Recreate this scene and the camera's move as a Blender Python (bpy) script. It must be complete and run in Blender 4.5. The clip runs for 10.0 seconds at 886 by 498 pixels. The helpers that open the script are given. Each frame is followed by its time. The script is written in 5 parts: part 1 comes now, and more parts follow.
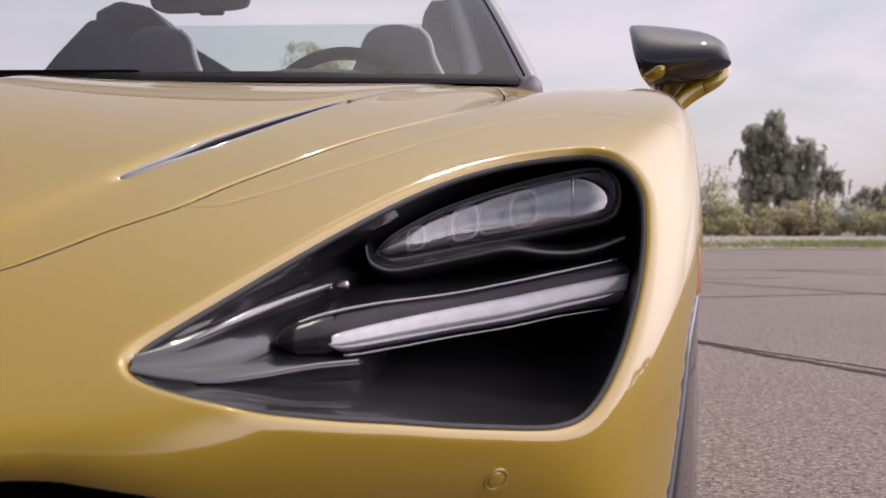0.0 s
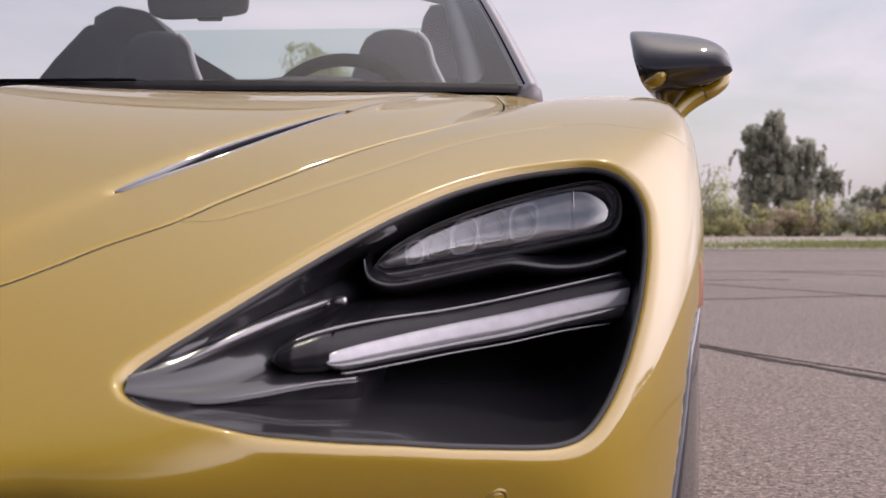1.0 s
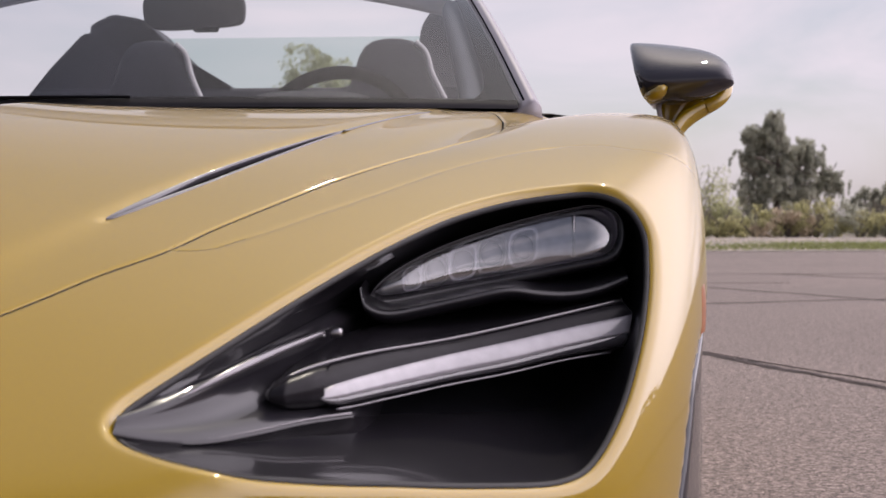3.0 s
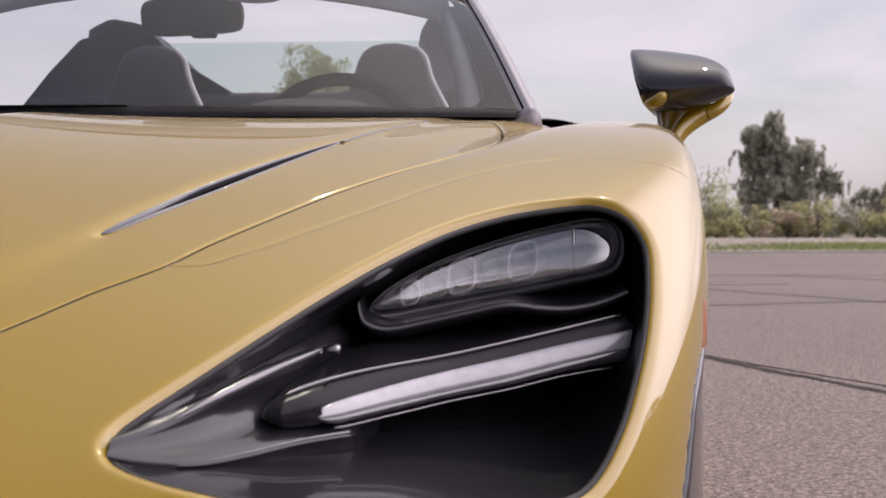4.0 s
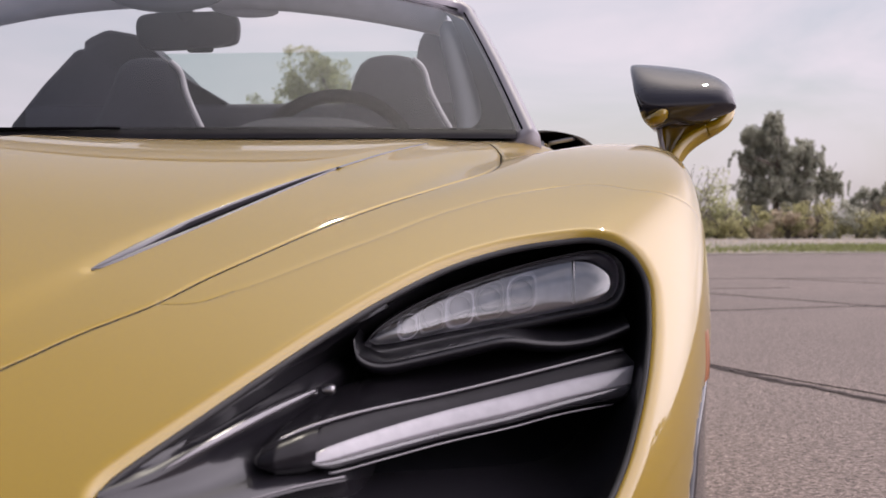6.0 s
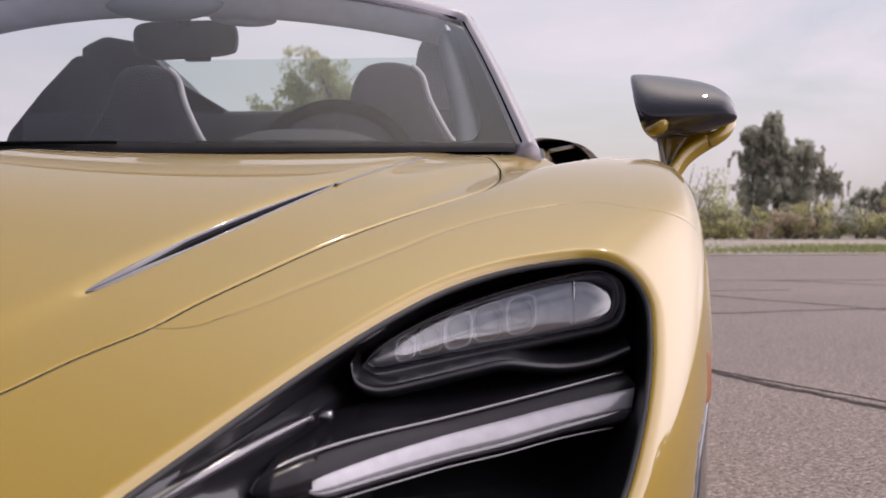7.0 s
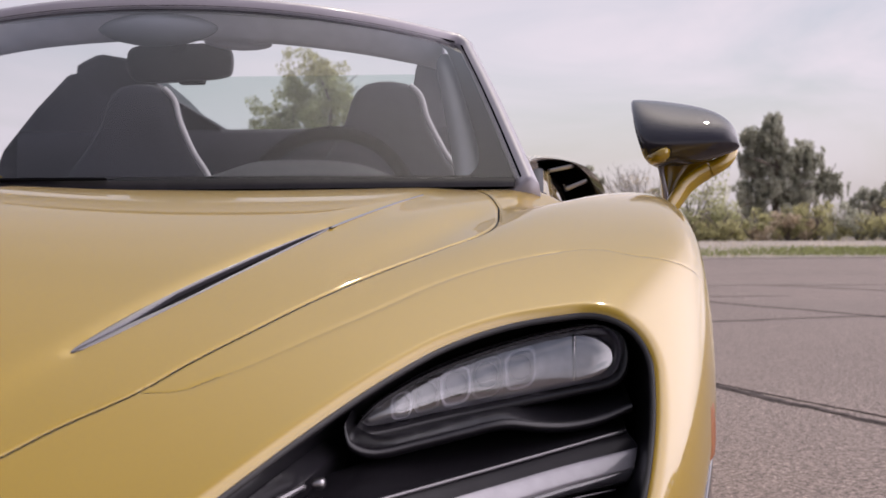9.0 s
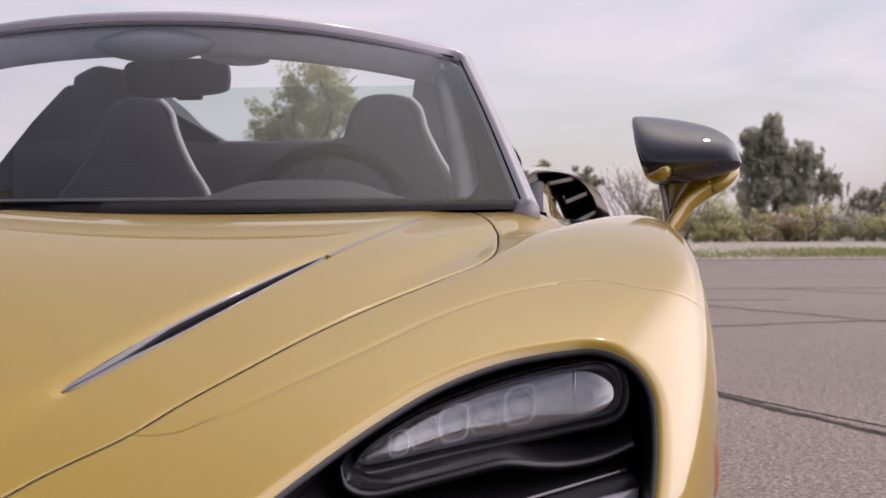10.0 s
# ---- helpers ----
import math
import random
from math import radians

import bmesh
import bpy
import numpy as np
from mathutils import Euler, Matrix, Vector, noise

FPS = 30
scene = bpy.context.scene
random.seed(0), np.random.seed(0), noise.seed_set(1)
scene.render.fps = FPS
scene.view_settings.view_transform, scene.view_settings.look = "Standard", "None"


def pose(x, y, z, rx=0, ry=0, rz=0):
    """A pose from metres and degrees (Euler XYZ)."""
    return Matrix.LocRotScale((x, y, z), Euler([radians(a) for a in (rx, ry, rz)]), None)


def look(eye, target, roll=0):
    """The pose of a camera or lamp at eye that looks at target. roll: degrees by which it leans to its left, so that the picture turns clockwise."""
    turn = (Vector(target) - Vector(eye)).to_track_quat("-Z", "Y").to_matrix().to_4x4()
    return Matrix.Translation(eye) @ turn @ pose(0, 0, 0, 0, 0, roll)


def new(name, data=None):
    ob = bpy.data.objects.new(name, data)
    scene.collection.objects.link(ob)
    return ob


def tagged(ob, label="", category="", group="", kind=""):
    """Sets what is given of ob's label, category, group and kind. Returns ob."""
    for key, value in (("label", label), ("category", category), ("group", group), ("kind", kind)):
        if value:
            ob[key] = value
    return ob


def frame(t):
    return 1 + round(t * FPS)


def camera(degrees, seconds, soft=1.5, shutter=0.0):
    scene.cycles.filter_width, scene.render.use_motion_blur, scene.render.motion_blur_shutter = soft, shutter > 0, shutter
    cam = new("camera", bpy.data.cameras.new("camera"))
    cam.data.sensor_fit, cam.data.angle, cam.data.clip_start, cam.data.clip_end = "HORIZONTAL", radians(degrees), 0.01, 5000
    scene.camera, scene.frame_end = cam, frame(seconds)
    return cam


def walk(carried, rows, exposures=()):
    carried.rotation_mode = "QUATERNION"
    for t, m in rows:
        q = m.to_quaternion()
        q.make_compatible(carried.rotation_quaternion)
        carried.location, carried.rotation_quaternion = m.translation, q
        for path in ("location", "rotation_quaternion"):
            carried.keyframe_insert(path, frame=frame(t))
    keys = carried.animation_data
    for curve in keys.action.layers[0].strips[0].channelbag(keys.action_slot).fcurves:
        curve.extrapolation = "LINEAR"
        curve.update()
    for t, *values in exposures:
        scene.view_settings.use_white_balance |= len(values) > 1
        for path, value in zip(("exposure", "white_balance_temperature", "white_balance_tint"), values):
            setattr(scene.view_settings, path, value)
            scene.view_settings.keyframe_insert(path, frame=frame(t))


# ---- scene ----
# ---- camera ----
cam = camera(40.0, 10.0)
cam.data.dof.use_dof, cam.data.dof.focus_distance, cam.data.dof.aperture_fstop = True, 1.75, 11.0
PATH = [
    (0, (0.6750, -1.6600, 0.5531), (0.5767, 0.3369, 0.5024), -0.06),
    (0.5, (0.6750, -1.6528, 0.5603), (0.5769, 0.3442, 0.5098), -0.08),
    (1, (0.6751, -1.6459, 0.5673), (0.5771, 0.3511, 0.5169), -0.10),
    (1.5, (0.6752, -1.6393, 0.5740), (0.5773, 0.3577, 0.5238), -0.11),
    (2, (0.6753, -1.6329, 0.5807), (0.5776, 0.3640, 0.5305), -0.13),
    (2.5, (0.6755, -1.6267, 0.5873), (0.5779, 0.3703, 0.5373), -0.15),
    (3, (0.6757, -1.6206, 0.5940), (0.5783, 0.3764, 0.5442), -0.17),
    (3.5, (0.6759, -1.6146, 0.6009), (0.5787, 0.3824, 0.5512), -0.19),
    (4, (0.6762, -1.6085, 0.6081), (0.5791, 0.3885, 0.5585), -0.21),
    (4.5, (0.6764, -1.6023, 0.6156), (0.5795, 0.3947, 0.5661), -0.22),
    (5, (0.6767, -1.5960, 0.6236), (0.5800, 0.4011, 0.5742), -0.24),
    (5.5, (0.6771, -1.5894, 0.6322), (0.5804, 0.4077, 0.5828), -0.26),
    (6, (0.6774, -1.5826, 0.6413), (0.5809, 0.4145, 0.5921), -0.28),
    (6.5, (0.6778, -1.5754, 0.6512), (0.5814, 0.4217, 0.6021), -0.30),
    (7, (0.6781, -1.5678, 0.6619), (0.5819, 0.4293, 0.6128), -0.32),
    (7.5, (0.6785, -1.5597, 0.6735), (0.5825, 0.4374, 0.6245), -0.34),
    (8, (0.6789, -1.5511, 0.6861), (0.5830, 0.4460, 0.6371), -0.35),
    (8.5, (0.6793, -1.5419, 0.6998), (0.5836, 0.4552, 0.6508), -0.37),
    (9, (0.6797, -1.5321, 0.7146), (0.5841, 0.4651, 0.6657), -0.39),
    (9.5, (0.6801, -1.5215, 0.7306), (0.5847, 0.4756, 0.6817), -0.41),
    (10, (0.6805, -1.5101, 0.7479), (0.5852, 0.4870, 0.6991), -0.43),
]
walk(cam, [(t, look(eye, target, roll)) for t, eye, target, roll in PATH], [(0.0, 0.0), (10.0, 0.0)])

# ---- world and sun ----
SUN_EL, SUN_AZ = radians(57), radians(7)  # azimuth from +y towards +x
world = bpy.data.worlds.new("sky")
scene.world = world
world.use_nodes = True
wn, wl = world.node_tree.nodes, world.node_tree.links
wn.clear()
w_out, w_bg = wn.new("ShaderNodeOutputWorld"), wn.new("ShaderNodeBackground")
w_sky, w_mix = wn.new("ShaderNodeTexSky"), wn.new("ShaderNodeMix")
w_sky.sky_type, w_sky.sun_disc = "NISHITA", False
w_sky.sun_elevation, w_sky.sun_rotation = SUN_EL, SUN_AZ
w_sky.dust_density, w_sky.ozone_density = 2.0, 1.5
w_tc, w_map = wn.new("ShaderNodeTexCoord"), wn.new("ShaderNodeMapping")
w_map.inputs["Scale"].default_value = (1.0, 1.0, 3.6)
w_n1, w_ramp = wn.new("ShaderNodeTexNoise"), wn.new("ShaderNodeValToRGB")
w_n1.inputs["Scale"].default_value, w_n1.inputs["Detail"].default_value, w_n1.inputs["Roughness"].default_value = 2.6, 7.0, 0.55
w_n1.inputs["Distortion"].default_value = 0.6
w_ramp.color_ramp.elements[0].position, w_ramp.color_ramp.elements[1].position = 0.34, 0.62
w_ramp.color_ramp.elements[0].color, w_ramp.color_ramp.elements[1].color = (0.38, 0.38, 0.38, 1), (1, 1, 1, 1)
w_mix.data_type = "RGBA"
w_bw, w_cl, w_add = wn.new("ShaderNodeRGBToBW"), wn.new("ShaderNodeVectorMath"), wn.new("ShaderNodeVectorMath")
w_cl.operation, w_add.operation = "SCALE", "ADD"
w_cl.inputs[0].default_value = (0.42, 0.38, 0.415)
w_add.inputs[1].default_value = (7.0, 6.3, 7.1)
wl.new(w_sky.outputs["Color"], w_bw.inputs["Color"])
wl.new(w_bw.outputs["Val"], w_cl.inputs["Scale"])
wl.new(w_cl.outputs["Vector"], w_add.inputs[0])
# the cloud gets an added glow towards +x, out of view, lighting the flank
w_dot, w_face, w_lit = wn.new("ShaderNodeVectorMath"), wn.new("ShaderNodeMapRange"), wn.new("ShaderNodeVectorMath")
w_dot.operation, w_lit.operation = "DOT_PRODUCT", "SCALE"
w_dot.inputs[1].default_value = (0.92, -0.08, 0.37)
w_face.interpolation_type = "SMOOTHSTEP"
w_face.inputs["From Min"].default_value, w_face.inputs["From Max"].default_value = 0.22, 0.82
w_gain, w_bank = wn.new("ShaderNodeMath"), wn.new("ShaderNodeMath")
w_gain.operation, w_bank.operation = "MULTIPLY_ADD", "MAXIMUM"
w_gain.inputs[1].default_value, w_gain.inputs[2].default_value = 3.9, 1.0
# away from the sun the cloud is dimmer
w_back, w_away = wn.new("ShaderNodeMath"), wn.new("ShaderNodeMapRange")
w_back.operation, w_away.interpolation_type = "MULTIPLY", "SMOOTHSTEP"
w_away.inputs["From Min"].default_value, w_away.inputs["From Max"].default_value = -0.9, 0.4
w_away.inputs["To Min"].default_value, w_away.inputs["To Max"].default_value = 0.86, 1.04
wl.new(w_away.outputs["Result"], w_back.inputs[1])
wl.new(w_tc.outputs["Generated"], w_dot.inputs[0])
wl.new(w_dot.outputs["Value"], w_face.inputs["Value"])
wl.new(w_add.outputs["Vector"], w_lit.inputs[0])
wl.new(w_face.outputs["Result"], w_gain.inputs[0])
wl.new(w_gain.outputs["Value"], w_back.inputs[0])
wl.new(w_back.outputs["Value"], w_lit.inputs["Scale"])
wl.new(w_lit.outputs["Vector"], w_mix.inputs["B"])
wl.new(w_tc.outputs["Generated"], w_map.inputs["Vector"])
wl.new(w_map.outputs["Vector"], w_n1.inputs["Vector"])
wl.new(w_n1.outputs["Fac"], w_ramp.inputs["Fac"])
# clouds lie low over the horizon and thin out overhead
w_sep, w_thin, w_mul = wn.new("ShaderNodeSeparateXYZ"), wn.new("ShaderNodeMapRange"), wn.new("ShaderNodeMath")
w_thin.interpolation_type = "SMOOTHSTEP"
w_thin.inputs["From Min"].default_value, w_thin.inputs["From Max"].default_value = 0.12, 0.60
w_thin.inputs["To Min"].default_value, w_thin.inputs["To Max"].default_value = 1.0, 0.45
w_mul.operation = "MULTIPLY"
wl.new(w_tc.outputs["Generated"], w_sep.inputs["Vector"])
wl.new(w_sep.outputs["Z"], w_thin.inputs["Value"])
wl.new(w_sep.outputs["Y"], w_away.inputs["Value"])
wl.new(w_ramp.outputs["Color"], w_mul.inputs[0])
wl.new(w_thin.outputs["Result"], w_mul.inputs[1])
wl.new(w_mul.outputs["Value"], w_bank.inputs[0])
# the added +x glow also fills the gaps in the cloud
wl.new(w_face.outputs["Result"], w_bank.inputs[1])
wl.new(w_bank.outputs["Value"], w_mix.inputs["Factor"])
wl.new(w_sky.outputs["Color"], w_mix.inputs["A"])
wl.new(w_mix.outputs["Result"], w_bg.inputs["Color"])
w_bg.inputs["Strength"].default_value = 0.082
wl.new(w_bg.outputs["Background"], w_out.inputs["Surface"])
sun_data = bpy.data.lights.new("sun", "SUN")
sun_data.energy, sun_data.angle, sun_data.color = 1.0, radians(0.8), (1.0, 0.91, 0.77)
sun = new("sun", sun_data)
sun_dir = Vector((math.sin(SUN_AZ) * math.cos(SUN_EL), math.cos(SUN_AZ) * math.cos(SUN_EL), math.sin(SUN_EL)))
sun.matrix_world = look(sun_dir * 50, (0, 0, 0))


# ---- materials ----
def mat(name, color, rough=0.5, metal=0.0, coat=0.0, vary=0.12, scale=6.0, fine=0.0, fine_scale=200.0, bump=0.0, bump_scale=80.0, spec=0.5,
        emit=None, coat_rough=0.03, coat_ior=1.5, sheen=0.0, dark=None, dark_at=0.6, random_tint=0.0, speck=0.0):
    m = bpy.data.materials.new(name)
    m.use_nodes = True
    n, l = m.node_tree.nodes, m.node_tree.links
    b = n["Principled BSDF"]
    b.inputs["Roughness"].default_value, b.inputs["Metallic"].default_value = rough, metal
    b.inputs["Coat Weight"].default_value, b.inputs["Coat Roughness"].default_value = coat, coat_rough
    b.inputs["Specular IOR Level"].default_value = spec
    b.inputs["Coat IOR"].default_value = coat_ior
    b.inputs["Sheen Weight"].default_value, b.inputs["Sheen Roughness"].default_value = sheen, 0.22
    b.inputs["Sheen Tint"].default_value = (1.0, 0.88, 0.66, 1)
    tc = n.new("ShaderNodeTexCoord")
    big = n.new("ShaderNodeTexNoise")
    big.inputs["Scale"].default_value, big.inputs["Detail"].default_value = scale, 6
    l.new(tc.outputs["Object"], big.inputs["Vector"])
    ramp = n.new("ShaderNodeMapRange")
    ramp.inputs["From Min"].default_value, ramp.inputs["From Max"].default_value = 0.3, 0.7
    ramp.inputs["To Min"].default_value, ramp.inputs["To Max"].default_value = 1 - vary, 1 + vary
    l.new(big.outputs["Fac"], ramp.inputs["Value"])
    last = ramp.outputs["Result"]
    if fine:
        sm = n.new("ShaderNodeTexNoise")
        sm.inputs["Scale"].default_value, sm.inputs["Detail"].default_value = fine_scale, 3
        l.new(tc.outputs["Object"], sm.inputs["Vector"])
        r2 = n.new("ShaderNodeMapRange")
        r2.inputs["From Min"].default_value, r2.inputs["From Max"].default_value = 0.3, 0.7
        r2.inputs["To Min"].default_value, r2.inputs["To Max"].default_value = 1 - fine, 1 + fine
        l.new(sm.outputs["Fac"], r2.inputs["Value"])
        mu = n.new("ShaderNodeMath")
        mu.operation = "MULTIPLY"
        l.new(last, mu.inputs[0]), l.new(r2.outputs["Result"], mu.inputs[1])
        last = mu.outputs[0]
    if speck:
        for cell in (150.0, 420.0):
            vo, bw, r4, mu3 = n.new("ShaderNodeTexVoronoi"), n.new("ShaderNodeRGBToBW"), n.new("ShaderNodeMapRange"), n.new("ShaderNodeMath")
            vo.inputs["Scale"].default_value = cell
            r4.inputs["From Min"].default_value, r4.inputs["From Max"].default_value = 0.15, 0.85
            r4.inputs["To Min"].default_value, r4.inputs["To Max"].default_value = 1 - speck, 1 + speck
            mu3.operation = "MULTIPLY"
            l.new(tc.outputs["Object"], vo.inputs["Vector"])
            l.new(vo.outputs["Color"], bw.inputs["Color"]), l.new(bw.outputs["Val"], r4.inputs["Value"])
            l.new(last, mu3.inputs[0]), l.new(r4.outputs["Result"], mu3.inputs[1])
            last = mu3.outputs[0]
    if random_tint:
        oi = n.new("ShaderNodeObjectInfo")
        r3 = n.new("ShaderNodeMapRange")
        r3.inputs["To Min"].default_value, r3.inputs["To Max"].default_value = 1 - random_tint, 1 + random_tint
        l.new(oi.outputs["Random"], r3.inputs["Value"])
        mu2 = n.new("ShaderNodeMath")
        mu2.operation = "MULTIPLY"
        l.new(last, mu2.inputs[0]), l.new(r3.outputs["Result"], mu2.inputs[1])
        last = mu2.outputs[0]
    mul = n.new("ShaderNodeVectorMath")
    mul.operation = "SCALE"
    mul.inputs[0].default_value = color[:3]
    l.new(last, mul.inputs["Scale"])
    source = mul.outputs["Vector"]
    if dark is not None:
        st = n.new("ShaderNodeTexNoise")
        st.inputs["Scale"].default_value, st.inputs["Detail"].default_value = scale * 0.37, 5
        l.new(tc.outputs["Object"], st.inputs["Vector"])
        rr = n.new("ShaderNodeMapRange")
        rr.inputs["From Min"].default_value, rr.inputs["From Max"].default_value = dark_at - 0.08, dark_at + 0.08
        l.new(st.outputs["Fac"], rr.inputs["Value"])
        mx = n.new("ShaderNodeMix")
        mx.data_type = "RGBA"
        l.new(rr.outputs["Result"], mx.inputs["Factor"])
        l.new(source, mx.inputs["A"])
        mx.inputs["B"].default_value = (*dark, 1)
        source = mx.outputs["Result"]
    l.new(source, b.inputs["Base Color"])
    if bump:
        bn, bb = n.new("ShaderNodeTexNoise"), n.new("ShaderNodeBump")
        bn.inputs["Scale"].default_value, bn.inputs["Detail"].default_value = bump_scale, 4
        bb.inputs["Strength"].default_value, bb.inputs["Distance"].default_value = bump, 0.004
        l.new(tc.outputs["Object"], bn.inputs["Vector"])
        l.new(bn.outputs["Fac"], bb.inputs["Height"])
        l.new(bb.outputs["Normal"], b.inputs["Normal"])
    if emit:
        b.inputs["Emission Color"].default_value = (*emit[:3], 1)
        b.inputs["Emission Strength"].default_value = emit[3]
    return m


def glass(name, tint, gloss=1.0, rough=0.0, ior=1.45):
    m = bpy.data.materials.new(name)
    m.use_nodes = True
    n, l = m.node_tree.nodes, m.node_tree.links
    n.clear()
    o, mix, tr, gl, fr = (n.new("ShaderNode" + k) for k in ("OutputMaterial", "MixShader", "BsdfTransparent", "BsdfGlossy", "Fresnel"))
    tr.inputs["Color"].default_value = (*tint, 1)
    gl.inputs["Color"].default_value, gl.inputs["Roughness"].default_value = (gloss, gloss, gloss, 1), rough
    fr.inputs["IOR"].default_value = ior
    l.new(fr.outputs["Fac"], mix.inputs["Fac"])
    l.new(tr.outputs["BSDF"], mix.inputs[1]), l.new(gl.outputs["BSDF"], mix.inputs[2])
    l.new(mix.outputs["Shader"], o.inputs["Surface"])
    return m


PAINT = mat("gold_pearl_paint", (0.288, 0.185, 0.002), rough=0.5, metal=0.12, coat=1.0, vary=0.03, scale=2.0, fine=0.05, fine_scale=1800.0, coat_rough=0.03, coat_ior=1.75, sheen=0.34, spec=0.1)
GLOSS_BLACK = mat("gloss_black", (0.020, 0.018, 0.022), rough=0.3, spec=0.1, coat=1.0, vary=0.15, scale=9.0, coat_ior=1.5)
SOCKET = mat("socket_gloss_black", (0.016, 0.015, 0.018), rough=0.3, spec=0.15, coat=0.85, vary=0.2, scale=14.0, coat_ior=1.42, coat_rough=0.06)
MIRROR_BLACK = mat("mirror_black_paint", (0.022, 0.020, 0.027), rough=0.6, spec=0.05, coat=1.0, vary=0.1, scale=12.0, coat_ior=1.6, coat_rough=0.015)
SATIN_BLACK = mat("satin_black_plastic", (0.014, 0.013, 0.015), rough=0.55, vary=0.2, scale=30.0, bump=0.1, bump_scale=500.0, spec=0.12)
DULL_BLACK = mat("satin_black_shroud", (0.012, 0.011, 0.013), rough=0.25, vary=0.2, scale=30.0, spec=0.14)
RUBBER = mat("rubber", (0.020, 0.019, 0.020), rough=0.62, vary=0.2, scale=30.0, fine=0.15, fine_scale=300.0, bump=0.05, bump_scale=700.0)
FRAME_GREY = mat("grey_frame_paint", (0.28, 0.26, 0.285), rough=0.5, metal=0.1, coat=0.4, vary=0.05, scale=8.0, coat_ior=1.5, coat_rough=0.1)
DUCT = mat("matt_black_duct", (0.010, 0.010, 0.012), rough=0.5, vary=0.2, scale=30.0, spec=0.05)
TRIM_GREY = mat("dark_metal_trim", (0.16, 0.152, 0.16), rough=0.22, metal=0.6, coat=0.5, vary=0.1, scale=20.0)
BLADE_GREY = mat("polished_grey_blade", (0.045, 0.042, 0.050), rough=0.35, metal=0.2, coat=1.0, vary=0.08, scale=20.0)
CABIN_GREY = mat("grey_cabin_plastic", (0.055, 0.052, 0.060), rough=0.6, vary=0.1, scale=30.0, bump=0.05, bump_scale=500.0, spec=0.2)
HEADER_GREY = mat("grey_header_lining", (0.74, 0.71, 0.78), rough=0.85, vary=0.08, scale=20.0, bump=0.1, bump_scale=600.0, spec=0.1)
LINING = mat("grey_pillar_lining", (0.20, 0.205, 0.235), rough=0.8, vary=0.08, scale=20.0, bump=0.1, bump_scale=600.0, spec=0.1)
FRIT = mat("black_enamel", (0.005, 0.005, 0.006), rough=0.8, vary=0.1, scale=30.0, spec=0.0)
CHROME = mat("bright_metal", (0.75, 0.74, 0.74), rough=0.12, metal=1.0, vary=0.04, scale=40.0)
ALU = mat("brushed_alloy", (0.42, 0.41, 0.42), rough=0.3, metal=1.0, vary=0.08, scale=50.0)
SMOKED = mat("smoked_clear_plastic", (0.05, 0.047, 0.053), rough=0.12, coat=1.0, vary=0.2, scale=40.0, coat_ior=1.7)
LIGHT_GUIDE = mat("white_light_guide", (0.30, 0.285, 0.305), rough=0.22, coat=1.0, vary=0.10, scale=60.0)
LAMP_GREY = mat("lamp_reflector", (0.72, 0.71, 0.76), rough=0.35, metal=0.15, vary=0.15, scale=60.0)
AMBER = mat("amber_plastic", (0.24, 0.085, 0.028), rough=0.45, spec=0.2, coat=0.0, vary=0.08, scale=80.0)
LEATHER = mat("charcoal_leather", (0.026, 0.026, 0.034), rough=0.6, vary=0.12, scale=25.0, fine=0.05, fine_scale=300.0, spec=0.2)
LIT_PIPING = mat("pale_lit_piping", (0.34, 0.33, 0.33), rough=0.5, vary=0.06, scale=50.0)
DASH = mat("dashboard_suede", (0.060, 0.060, 0.066), rough=0.8, vary=0.12, scale=30.0, spec=0.1)
WINDSCREEN = glass("windscreen_glass", (0.89, 0.91, 0.91), rough=0.02, ior=1.22)
LENS = glass("lamp_lens", (0.90, 0.90, 0.94), ior=3.0)
REAR_GLASS = glass("tinted_rear_glass", (0.70, 0.79, 0.76), rough=0.02, ior=1.45)
ASPHALT = mat("worn_asphalt", (0.200, 0.165, 0.147), rough=0.95, vary=0.09, scale=0.35, fine=0.42, fine_scale=55.0, speck=0.42, dark=(0.166, 0.139, 0.126), dark_at=0.60, spec=0.2)
TAR = mat("tar_sealed_crack", (0.075, 0.060, 0.056), rough=0.85, vary=0.4, scale=9.0, fine=0.4, fine_scale=60.0, spec=0.15)
DIRT = mat("pale_dirt", (0.29, 0.255, 0.215), rough=0.95, vary=0.15, scale=0.5, fine=0.2, fine_scale=8.0)
BARK = mat("grey_bark", (0.14, 0.115, 0.095), rough=0.9, vary=0.3, scale=5.0, bump=0.8, bump_scale=12.0)


def foliage(name, color, spread=0.4):
    m = bpy.data.materials.new(name)
    m.use_nodes = True
    n, l = m.node_tree.nodes, m.node_tree.links
    b = n["Principled BSDF"]
    geo, mr, sc = n.new("ShaderNodeNewGeometry"), n.new("ShaderNodeMapRange"), n.new("ShaderNodeVectorMath")
    mr.inputs["To Min"].default_value, mr.inputs["To Max"].default_value = 1 - spread, 1 + spread
    sc.operation = "SCALE"
    sc.inputs[0].default_value = color
    l.new(geo.outputs["Random Per Island"], mr.inputs["Value"])
    l.new(mr.outputs["Result"], sc.inputs["Scale"])
    l.new(sc.outputs["Vector"], b.inputs["Base Color"])
    b.inputs["Roughness"].default_value = 0.65
    tl, add = n.new("ShaderNodeBsdfTranslucent"), n.new("ShaderNodeMixShader")
    l.new(sc.outputs["Vector"], tl.inputs["Color"])
    add.inputs["Fac"].default_value = 0.65
    l.new(b.outputs["BSDF"], add.inputs[1]), l.new(tl.outputs["BSDF"], add.inputs[2])
    l.new(add.outputs["Shader"], n["Material Output"].inputs["Surface"])
    return m


